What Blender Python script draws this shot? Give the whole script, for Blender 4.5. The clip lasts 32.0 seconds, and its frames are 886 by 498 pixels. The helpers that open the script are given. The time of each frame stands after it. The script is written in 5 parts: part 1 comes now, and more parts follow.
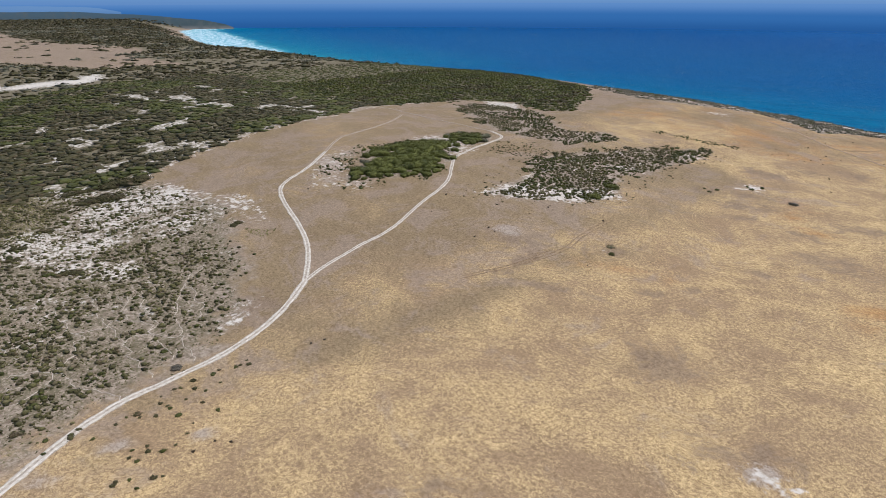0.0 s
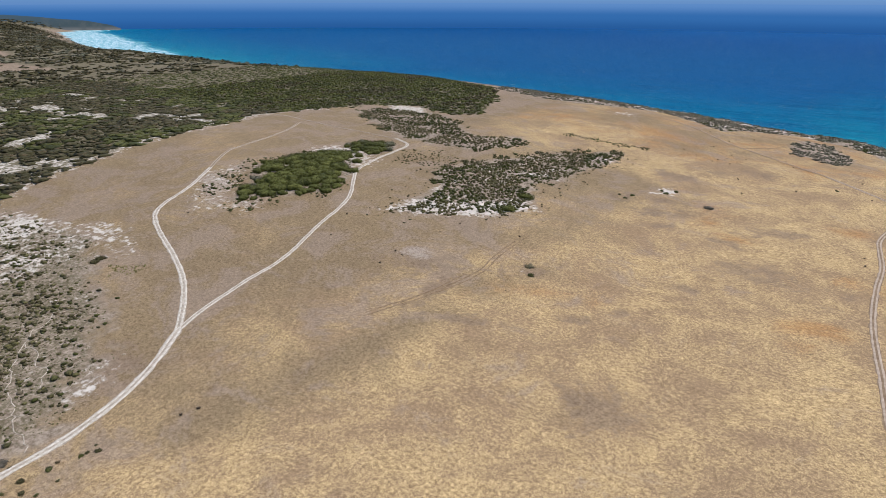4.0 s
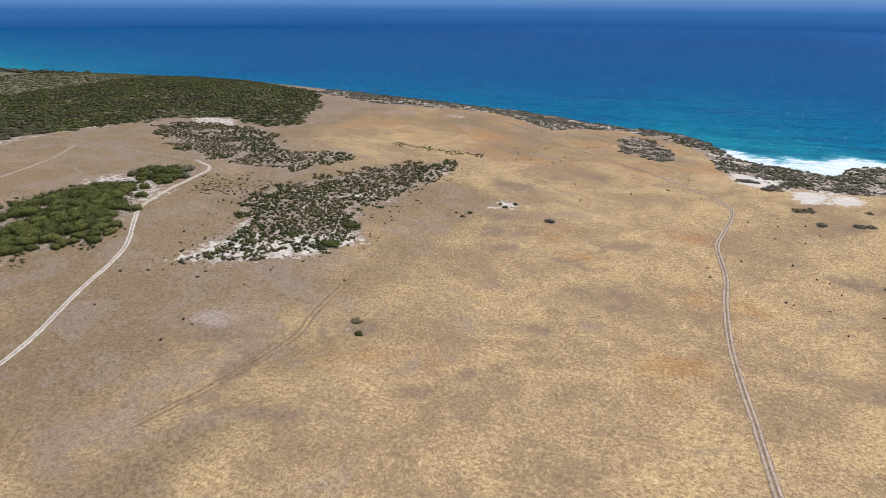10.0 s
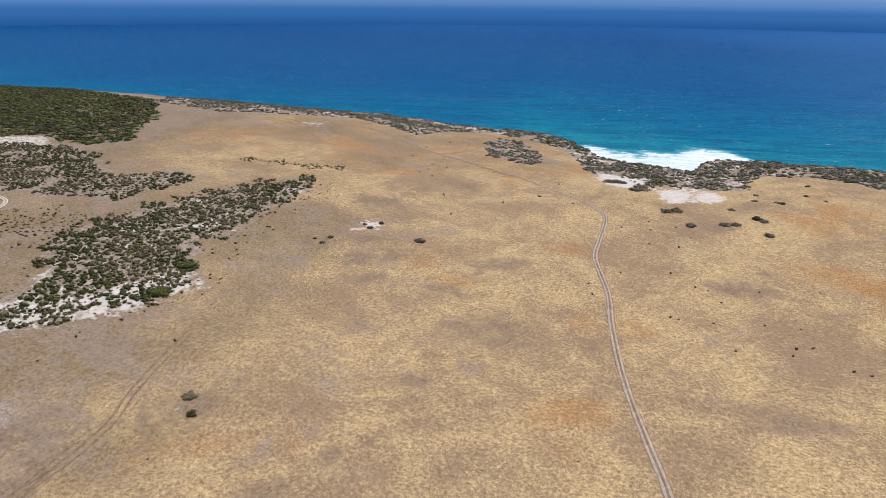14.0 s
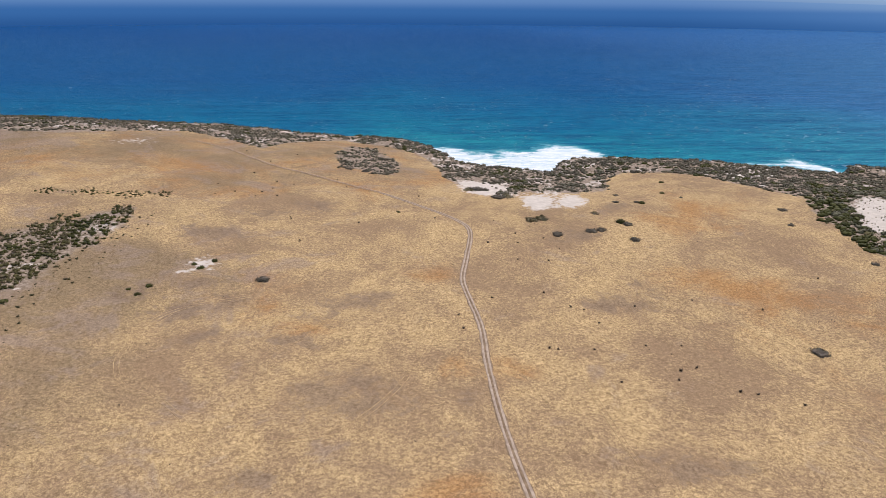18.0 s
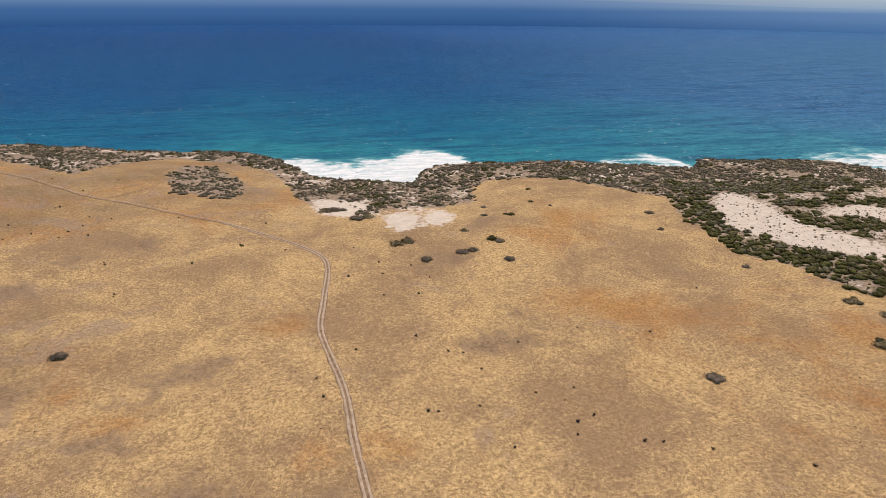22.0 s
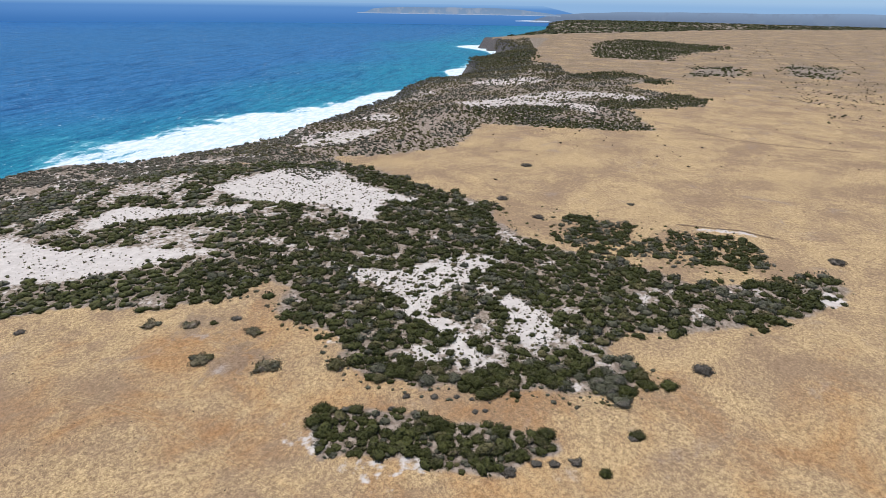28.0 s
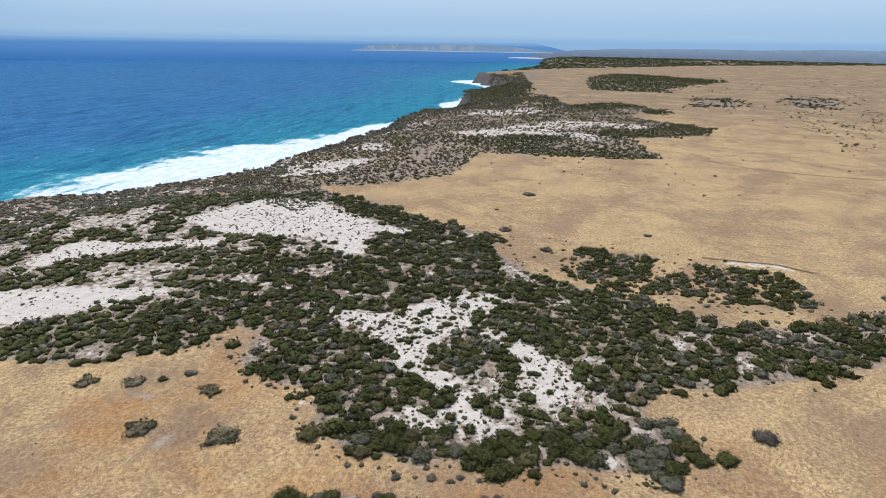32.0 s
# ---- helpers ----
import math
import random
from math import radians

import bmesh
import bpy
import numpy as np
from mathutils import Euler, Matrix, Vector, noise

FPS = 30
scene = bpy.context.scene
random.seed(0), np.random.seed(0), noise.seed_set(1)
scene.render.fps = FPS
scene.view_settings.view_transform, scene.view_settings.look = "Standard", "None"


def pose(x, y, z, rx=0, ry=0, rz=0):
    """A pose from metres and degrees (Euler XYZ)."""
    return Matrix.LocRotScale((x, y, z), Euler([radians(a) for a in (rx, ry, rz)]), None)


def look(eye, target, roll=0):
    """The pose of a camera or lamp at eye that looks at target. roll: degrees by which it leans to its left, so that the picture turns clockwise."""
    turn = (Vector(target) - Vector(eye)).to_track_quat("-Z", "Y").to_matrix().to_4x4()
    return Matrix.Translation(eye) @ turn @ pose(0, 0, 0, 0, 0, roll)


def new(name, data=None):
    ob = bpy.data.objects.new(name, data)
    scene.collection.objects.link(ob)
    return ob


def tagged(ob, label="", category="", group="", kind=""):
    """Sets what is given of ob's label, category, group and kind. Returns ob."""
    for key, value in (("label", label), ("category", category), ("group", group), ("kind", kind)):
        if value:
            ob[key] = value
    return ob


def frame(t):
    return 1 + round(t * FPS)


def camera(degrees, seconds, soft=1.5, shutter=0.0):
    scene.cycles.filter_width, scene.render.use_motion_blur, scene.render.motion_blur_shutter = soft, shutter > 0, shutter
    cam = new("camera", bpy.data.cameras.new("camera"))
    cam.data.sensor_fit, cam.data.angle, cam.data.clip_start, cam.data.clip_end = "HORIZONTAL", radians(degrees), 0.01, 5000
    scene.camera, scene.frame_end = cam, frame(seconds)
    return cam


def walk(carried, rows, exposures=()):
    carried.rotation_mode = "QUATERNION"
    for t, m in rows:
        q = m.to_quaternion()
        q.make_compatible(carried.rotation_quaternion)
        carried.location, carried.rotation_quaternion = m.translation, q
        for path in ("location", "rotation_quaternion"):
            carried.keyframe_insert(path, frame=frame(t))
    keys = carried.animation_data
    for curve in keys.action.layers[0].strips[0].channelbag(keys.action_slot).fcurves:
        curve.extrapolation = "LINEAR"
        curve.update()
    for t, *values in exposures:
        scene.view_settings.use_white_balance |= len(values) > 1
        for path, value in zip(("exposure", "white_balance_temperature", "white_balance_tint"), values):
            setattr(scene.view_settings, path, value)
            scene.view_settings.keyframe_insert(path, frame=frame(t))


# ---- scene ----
cam = camera(69.6, 32.0, soft=0.8)
PATH = [
    (0, (-72.00, -72.00, 122.28), (-135.59, -3.81, 86.14), 0.15),
    (0.5, (-75.27, -67.74, 121.67), (-137.70, 1.56, 85.61), 0.19),
    (1, (-78.61, -63.64, 121.16), (-139.80, 6.76, 85.12), 0.18),
    (1.5, (-81.78, -59.64, 120.76), (-141.68, 11.86, 84.71), 0.17),
    (2, (-84.84, -55.46, 120.56), (-143.53, 17.04, 84.53), 0.24),
    (2.5, (-87.57, -51.56, 120.50), (-144.91, 22.03, 84.50), 0.22),
    (3, (-89.73, -47.70, 120.56), (-145.84, 26.81, 84.50), 0.16),
    (3.5, (-91.29, -43.77, 120.66), (-146.04, 31.74, 84.60), 0.20),
    (5.5, (-97.06, -26.07, 121.62), (-145.92, 53.25, 85.30), 0.36),
    (6, (-98.70, -21.42, 121.92), (-145.78, 58.91, 85.46), 0.38),
    (6.5, (-100.24, -16.84, 122.06), (-145.53, 64.50, 85.57), 0.40),
    (7, (-101.56, -12.27, 121.99), (-145.05, 70.08, 85.55), 0.48),
    (7.5, (-102.94, -7.41, 121.77), (-144.62, 75.89, 85.41), 0.53),
    (8, (-104.37, -2.41, 121.52), (-144.27, 81.79, 85.19), 0.55),
    (8.5, (-105.75, 2.45, 121.31), (-143.76, 87.53, 85.03), 0.46),
    (9, (-106.88, 6.89, 121.25), (-143.07, 92.74, 84.92), 0.43),
    (9.5, (-108.37, 11.86, 121.23), (-142.78, 98.42, 84.85), 0.31),
    (10, (-109.85, 17.18, 121.24), (-142.44, 104.41, 84.80), 0.32),
    (10.5, (-111.30, 22.13, 121.26), (-142.04, 110.00, 84.72), 0.47),
    (11, (-112.51, 27.05, 121.35), (-141.32, 115.53, 84.72), 0.50),
    (11.5, (-113.46, 32.29, 121.38), (-139.90, 121.49, 84.70), 0.50),
    (12, (-114.13, 37.35, 121.34), (-138.09, 127.25, 84.67), 0.55),
    (12.5, (-114.66, 42.31, 121.15), (-136.13, 132.86, 84.55), 0.55),
    (13, (-114.92, 47.41, 120.96), (-133.94, 138.54, 84.43), 0.52),
    (13.5, (-115.06, 52.67, 120.83), (-131.58, 144.26, 84.26), 0.50),
    (14, (-115.16, 57.72, 120.77), (-129.16, 149.75, 84.23), 0.48),
    (14.5, (-115.19, 62.90, 120.65), (-126.66, 155.28, 84.13), 0.51),
    (16.5, (-113.80, 84.18, 120.11), (-115.18, 177.20, 83.44), 0.60),
    (17, (-113.27, 89.31, 120.00), (-112.04, 182.38, 83.43), 0.48),
    (17.5, (-112.60, 94.47, 119.95), (-108.75, 187.48, 83.42), 0.42),
    (18, (-111.84, 99.91, 119.93), (-105.33, 192.76, 83.37), 0.39),
    (18.5, (-111.04, 105.53, 119.93), (-101.67, 198.12, 83.34), 0.37),
    (19, (-109.93, 111.28, 119.95), (-97.73, 203.48, 83.21), 0.44),
    (19.5, (-108.66, 116.60, 119.94), (-93.66, 208.42, 83.30), 0.31),
    (20, (-107.58, 121.77, 119.88), (-89.70, 213.09, 83.26), 0.34),
    (20.5, (-106.07, 127.15, 119.65), (-85.39, 217.89, 83.08), 0.38),
    (21, (-104.24, 132.50, 119.40), (-80.76, 222.59, 82.88), 0.36),
    (21.5, (-102.60, 137.82, 119.15), (-76.50, 227.21, 82.70), 0.42),
    (22, (-101.00, 143.05, 119.10), (-74.46, 232.29, 82.62), 0.43),
    (22.5, (-99.37, 148.29, 119.21), (-72.73, 237.48, 82.66), 0.39),
    (23, (-97.11, 153.49, 119.46), (-67.34, 241.63, 82.80), 0.36),
    (23.5, (-94.19, 158.28, 119.83), (-51.31, 240.83, 83.11), 0.45),
    (24, (-90.87, 162.54, 120.04), (-35.20, 237.03, 83.27), 0.63),
    (24.5, (-87.17, 165.82, 120.34), (-20.13, 230.29, 83.59), 0.76),
    (25, (-82.95, 168.07, 120.88), (-6.75, 221.38, 84.12), 0.85),
    (25.5, (-79.05, 169.79, 121.40), (4.82, 210.06, 84.75), 0.99),
    (26, (-75.53, 171.12, 121.82), (12.61, 201.03, 85.26), 1.06),
    (26.5, (-71.75, 172.07, 122.04), (18.51, 195.04, 85.63), 1.12),
    (28.5, (-56.31, 175.94, 121.15), (35.14, 193.03, 84.46), 1.02),
    (29, (-52.09, 177.02, 119.48), (39.29, 193.99, 82.60), 1.05),
    (29.5, (-47.52, 178.03, 117.31), (43.86, 194.92, 80.37), 1.02),
    (30, (-42.66, 178.93, 115.09), (48.70, 195.80, 78.10), 0.99),
    (30.5, (-37.88, 179.73, 112.94), (52.42, 196.29, 73.28), 0.93),
    (31, (-32.78, 180.60, 111.02), (56.60, 196.95, 69.26), 0.87),
    (31.5, (-27.47, 181.72, 109.28), (63.16, 198.23, 70.38), 0.84),
    (32, (-22.18, 183.16, 107.57), (71.25, 200.02, 76.17), 0.90),
]
walk(cam, [(t, look(eye, target, roll)) for t, eye, target, roll in PATH], exposures=[(0.0, 0.0, 5800, 10), (13.0, 0.0, 5950, 12), (19.0, -0.1, 6400, 17), (23.0, -0.18, 7350, 18), (26.0, -0.04, 6150, 14), (29.0, 0.0, 5750, 11), (32.0, 0.0, 5780, 10)])

# ---- daylight: a high summer sun and a clear, slightly hazy sky ----
SUN_UP, SUN_ROUND = radians(70), radians(38)
world = bpy.data.worlds.new("World")
scene.world = world
world.use_nodes = True
sky = world.node_tree.nodes.new("ShaderNodeTexSky")
sky.sky_type, sky.sun_disc, sky.sun_elevation, sky.sun_rotation = "NISHITA", False, SUN_UP, SUN_ROUND
sky.altitude, sky.air_density, sky.dust_density, sky.ozone_density = 0.0, 1.0, 0.3, 1.5
world.node_tree.nodes["Background"].inputs["Strength"].default_value = 0.10
world.node_tree.links.new(sky.outputs[0], world.node_tree.nodes["Background"].inputs["Color"])
sun = new("sun", bpy.data.lights.new("sun", "SUN"))
sun.data.energy, sun.data.angle, sun.data.color = 4.3, radians(0.5), (1.0, 0.95, 0.88)
sun_from = Vector((math.sin(SUN_ROUND) * math.cos(SUN_UP), math.cos(SUN_ROUND) * math.cos(SUN_UP), math.sin(SUN_UP)))
sun.matrix_world = look(sun_from * 300, (0, 0, 0))


# ---- materials ----
def material(name, rough=0.9, spec=0.2):
    m = bpy.data.materials.new(name)
    m.use_nodes = True
    b = m.node_tree.nodes["Principled BSDF"]
    b.inputs["Roughness"].default_value, b.inputs["Specular IOR Level"].default_value = rough, spec
    return m, m.node_tree, b


def node(tree, kind, **values):
    n = tree.nodes.new(kind)
    for key, value in values.items():
        n.inputs[key].default_value = value
    return n


def grain(tree, scale, detail=3.0, rough=0.55, distort=0.0):
    """World-sized noise, scale in waves per metre, about 0.5 on average."""
    at = tree.nodes.new("ShaderNodeNewGeometry")
    n = node(tree, "ShaderNodeTexNoise", Scale=scale, Detail=detail, Roughness=rough, Distortion=distort)
    tree.links.new(at.outputs["Position"], n.inputs["Vector"])
    return n.outputs["Fac"]


def ramp(tree, value, low, high, top=1.0):
    """0 below low, top above high, eased between."""
    n = tree.nodes.new("ShaderNodeMapRange")
    n.interpolation_type = "SMOOTHSTEP"
    n.inputs["From Min"].default_value, n.inputs["From Max"].default_value, n.inputs["To Max"].default_value = low, high, top
    tree.links.new(value, n.inputs["Value"])
    return n.outputs["Result"]


def sums(tree, kind, a, b):
    n = tree.nodes.new("ShaderNodeMath")
    n.operation = kind
    for socket, value in zip(n.inputs, (a, b)):
        if isinstance(value, float):
            socket.default_value = value
        else:
            tree.links.new(value, socket)
    return n.outputs[0]


def blend(tree, fac, a, b):
    n = tree.nodes.new("ShaderNodeMix")
    n.data_type = "RGBA"
    for socket, value in ((n.inputs["Factor"], fac), (n.inputs["A"], a), (n.inputs["B"], b)):
        if isinstance(value, tuple):
            socket.default_value = (*value, 1.0)
        elif isinstance(value, float):
            socket.default_value = value
        else:
            tree.links.new(value, socket)
    return n.outputs["Result"]


def attribute(tree, name):
    n = tree.nodes.new("ShaderNodeAttribute")
    n.attribute_name = name
    return n.outputs["Fac"]


def bump(tree, bsdf, value, strength, distance):
    n = node(tree, "ShaderNodeBump", Strength=strength, Distance=distance)
    tree.links.new(value, n.inputs["Height"])
    tree.links.new(n.outputs[0], bsdf.inputs["Normal"])


def ragged_edge(tree, name, scale, reach=0.9, soft=0.12):
    """A mask from a vertex mask whose edge is broken up by noise."""
    lifted = sums(tree, "ADD", attribute(tree, name), sums(tree, "MULTIPLY", sums(tree, "SUBTRACT", grain(tree, scale, 5.0, 0.62), 0.5), reach))
    return ramp(tree, lifted, 0.5 - soft, 0.5 + soft)


def ground_material():
    m, t, b = material("dry_pasture", 0.95, 0.1)
    blade = grain(t, 3.4, 4.0, 0.66, 0.6)
    tuft = grain(t, 0.9, 3.0, 0.6, 0.5)
    patchy = grain(t, 0.11, 6.0, 0.66, 0.7)
    fleck = sums(t, "ADD", sums(t, "MULTIPLY", blade, 0.60), sums(t, "MULTIPLY", tuft, 0.40))

    def shift(value, gain):
        return sums(t, "MULTIPLY", sums(t, "SUBTRACT", value, 0.5), gain)

    def two_tone(low, high, dark, light):
        return blend(t, ramp(t, fleck, low, high), dark, light)

    # straw over thatch: yellow where it stands thick, brown where it is grazed short
    thick = sums(t, "ADD", grain(t, 0.019, 9.0, 0.74, 0.4), sums(t, "ADD", shift(patchy, 0.30), shift(fleck, 0.60)))
    straw = two_tone(0.38, 0.62, (0.218, 0.136, 0.062), (0.672, 0.472, 0.228))
    short = two_tone(0.32, 0.68, (0.166, 0.104, 0.055), (0.376, 0.251, 0.142))
    turf = blend(t, ramp(t, thick, 0.38, 0.63), short, straw)
    # reddish dry herbs
    rusty = sums(t, "ADD", attribute(t, "rust"), sums(t, "ADD", shift(grain(t, 0.026, 8.0, 0.70, 0.6), 2.3), shift(fleck, 0.7)))
    turf = blend(t, ramp(t, rusty, 0.34, 1.0, 0.70), turf, two_tone(0.36, 0.62, (0.200, 0.085, 0.026), (0.460, 0.228, 0.074)))
    # greyish, thinly grown soil; far ground takes this colour in place of haze
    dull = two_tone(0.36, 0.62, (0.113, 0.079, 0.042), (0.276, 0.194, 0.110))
    worn_or_hazed = sums(t, "ADD", attribute(t, "worn_or_hazed"), sums(t, "ADD", shift(grain(t, 0.014, 6.0, 0.62), 1.7), shift(patchy, 0.5)))
    turf = blend(t, ramp(t, worn_or_hazed, 0.30, 0.95, 0.88), turf, dull)
    mauve = ramp(t, sums(t, "ADD", grain(t, 0.034, 7.0, 0.70, 0.8), sums(t, "ADD", shift(patchy, 0.25), sums(t, "ADD", shift(fleck, 0.35), shift(attribute(t, "worn_or_hazed"), 0.13)))), 0.515, 0.64, 0.62)
    turf = blend(t, mauve, turf, two_tone(0.36, 0.62, (0.172, 0.122, 0.088), (0.345, 0.256, 0.190)))
    # scattered dark herbs
    herb = ramp(t, sums(t, "ADD", grain(t, 1.8, 3.0, 0.7), shift(patchy, 0.30)), 0.56, 0.68, 0.62)
    turf = blend(t, herb, turf, (0.150, 0.105, 0.058))
    earthy = two_tone(0.36, 0.62, (0.125, 0.083, 0.051), (0.270, 0.188, 0.124))
    smudge = ramp(t, sums(t, "ADD", grain(t, 0.33, 5.0, 0.72, 0.4), shift(fleck, 0.25)), 0.53, 0.68, 0.42)
    turf = blend(t, smudge, turf, two_tone(0.36, 0.62, (0.135, 0.085, 0.047), (0.290, 0.192, 0.108)))
    bare = sums(t, "ADD", attribute(t, "bare"), sums(t, "ADD", shift(patchy, 2.3), shift(tuft, 1.0)))
    turf = blend(t, ramp(t, bare, 0.50, 0.80, 0.72), turf, earthy)
    pale = sums(t, "ADD", attribute(t, "pale"), sums(t, "ADD", shift(patchy, 1.3), shift(fleck, 1.1)))
    turf = blend(t, ramp(t, pale, 0.45, 0.95, 0.80), turf, two_tone(0.34, 0.62, (0.235, 0.178, 0.132), (0.420, 0.340, 0.268)))
    # soil under scrub: sandy litter, darker where small weeds cover it
    earth = blend(t, ramp(t, grain(t, 0.5, 6.0, 0.7), 0.35, 0.65), (0.160, 0.116, 0.078), (0.360, 0.282, 0.208))
    weeds = ramp(t, sums(t, "ADD", grain(t, 0.9, 5.0, 0.7), sums(t, "ADD", shift(patchy, 0.4), sums(t, "MULTIPLY", sums(t, "SUBTRACT", attribute(t, "weedy"), 1.0), 0.30))), 0.45, 0.60, 0.8)
    earth = blend(t, weeds, earth, (0.115, 0.096, 0.050))
    c = blend(t, ragged_edge(t, "soil", 0.09), turf, earth)
    sand = blend(t, ramp(t, grain(t, 0.25, 6.0, 0.7), 0.35, 0.7), (0.49, 0.420, 0.345), (0.61, 0.535, 0.450))
    c = blend(t, ragged_edge(t, "sand", 0.30, 1.35), c, sand)
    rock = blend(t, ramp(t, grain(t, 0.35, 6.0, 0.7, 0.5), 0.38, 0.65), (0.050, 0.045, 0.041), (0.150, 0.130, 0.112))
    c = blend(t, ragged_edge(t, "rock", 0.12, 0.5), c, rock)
    t.links.new(c, b.inputs["Base Color"])
    bump(t, b, fleck, 0.5, 0.22)
    return m


def sea_material():
    m, t, b = material("sea_water", 0.3, 0.1)
    b.inputs["IOR"].default_value = 1.07
    at = t.nodes.new("ShaderNodeNewGeometry")

    def streaks(along, across, detail, rough):
        """Noise drawn out along the wave crests."""
        stretch = node(t, "ShaderNodeMapping")
        stretch.inputs["Rotation"].default_value = (0, 0, 0.12)
        stretch.inputs["Scale"].default_value = (along, across, 1.0)
        t.links.new(at.outputs["Position"], stretch.inputs["Vector"])
        n = node(t, "ShaderNodeTexNoise", Scale=1.0, Detail=detail, Roughness=rough)
        t.links.new(stretch.outputs[0], n.inputs["Vector"])
        return n.outputs["Fac"]

    off = attribute(t, "offshore")
    swell = streaks(0.024, 0.075, 7.0, 0.68)
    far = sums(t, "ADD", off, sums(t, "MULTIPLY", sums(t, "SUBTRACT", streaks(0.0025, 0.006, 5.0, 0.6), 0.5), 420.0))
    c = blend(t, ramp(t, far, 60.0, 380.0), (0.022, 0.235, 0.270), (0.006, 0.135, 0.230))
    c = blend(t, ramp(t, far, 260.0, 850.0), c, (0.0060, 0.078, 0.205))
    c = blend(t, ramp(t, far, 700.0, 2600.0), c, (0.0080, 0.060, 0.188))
    # far water lightened: haze is painted into its colour
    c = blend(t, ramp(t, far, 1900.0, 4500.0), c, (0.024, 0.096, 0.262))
    # eastern water paler still, haze and sky reflection put into the colour
    c = blend(t, attribute(t, "haze_east"), c, blend(t, ramp(t, far, 200.0, 760.0), (0.042, 0.238, 0.305), blend(t, ramp(t, far, 1700.0, 4300.0), (0.056, 0.178, 0.330), (0.064, 0.182, 0.382))))
    # wave shading drawn into the colour as darker and lighter streaks
    c = blend(t, ramp(t, swell, 0.42, 0.64, 0.5), c, (0.004, 0.045, 0.125))
    c = blend(t, ramp(t, streaks(0.005, 0.030, 5.0, 0.66), 0.46, 0.66, 0.45), c, (0.004, 0.042, 0.120))
    chop = streaks(0.10, 0.24, 4.0, 0.64)
    c = blend(t, ramp(t, chop, 0.46, 0.66, 0.45), c, (0.004, 0.042, 0.135))
    c = blend(t, ramp(t, streaks(0.09, 0.33, 3.0, 0.6), 0.55, 0.72, 0.22), c, (0.045, 0.20, 0.37))
    foam = sums(t, "ADD", attribute(t, "surf"), sums(t, "MULTIPLY", sums(t, "SUBTRACT", streaks(0.03, 0.06, 9.0, 0.80), 0.5), 2.1))
    milky = ramp(t, foam, 0.28, 0.66, 0.75)
    c = blend(t, milky, c, (0.10, 0.36, 0.40))
    foam = ramp(t, foam, 0.54, 0.80)
    horses = ramp(t, streaks(0.05, 0.17, 3.0, 0.6), 0.690, 0.735, 0.9)
    caps = ramp(t, sums(t, "ADD", streaks(0.13, 0.36, 2.0, 0.55), sums(t, "MULTIPLY", streaks(0.006, 0.009, 2.0, 0.5), 0.25)), 0.815, 0.855, 0.7)
    white = sums(t, "MAXIMUM", foam, sums(t, "MAXIMUM", horses, caps))
    c = blend(t, white, c, blend(t, ramp(t, streaks(0.05, 0.11, 6.0, 0.7), 0.40, 0.60), (0.56, 0.64, 0.66), (0.76, 0.78, 0.78)))
    t.links.new(c, b.inputs["Base Color"])
    t.links.new(sums(t, "ADD", sums(t, "MULTIPLY", white, 0.6), 0.3), b.inputs["Roughness"])
    bump(t, b, sums(t, "ADD", swell, sums(t, "MULTIPLY", chop, 0.5)), 0.7, 4.0)
    return m


def leaf_material(name, dark, light, dead=None, share=0.85, rough=0.75):
    m, t, b = material(name, rough, 0.15)
    island = t.nodes.new("ShaderNodeNewGeometry").outputs["Random Per Island"]
    thing = t.nodes.new("ShaderNodeObjectInfo").outputs["Random"]
    c = blend(t, island, dark, light)
    c = blend(t, sums(t, "MULTIPLY", ramp(t, grain(t, 0.13, 4.0), 0.40, 0.62), 0.5), c, light)
    c = blend(t, sums(t, "MULTIPLY", thing, 0.30), c, dark)
    fine = grain(t, 2.6, 4.0, 0.72)
    c = blend(t, ramp(t, fine, 0.44, 0.62, 0.55), c, tuple(0.5 * v for v in dark))
    c = blend(t, ramp(t, grain(t, 3.4, 2.0), 0.58, 0.70, 0.4), c, tuple(1.3 * v for v in light))
    if dead:
        c = blend(t, sums(t, "MULTIPLY", ramp(t, grain(t, 0.22, 4.0, 0.65), 0.52, 0.64), share), c, dead)
    t.links.new(c, b.inputs["Base Color"])
    bump(t, b, fine, 0.7, 0.5)
    return m


def plain_material(name, a, b_, scale, rough=0.9):
    m, t, b = material(name, rough, 0.15)
    t.links.new(blend(t, ramp(t, grain(t, scale, 5.0, 0.65), 0.35, 0.65), a, b_), b.inputs["Base Color"])
    bump(t, b, grain(t, scale * 2, 4.0), 0.5, 0.1)
    return m


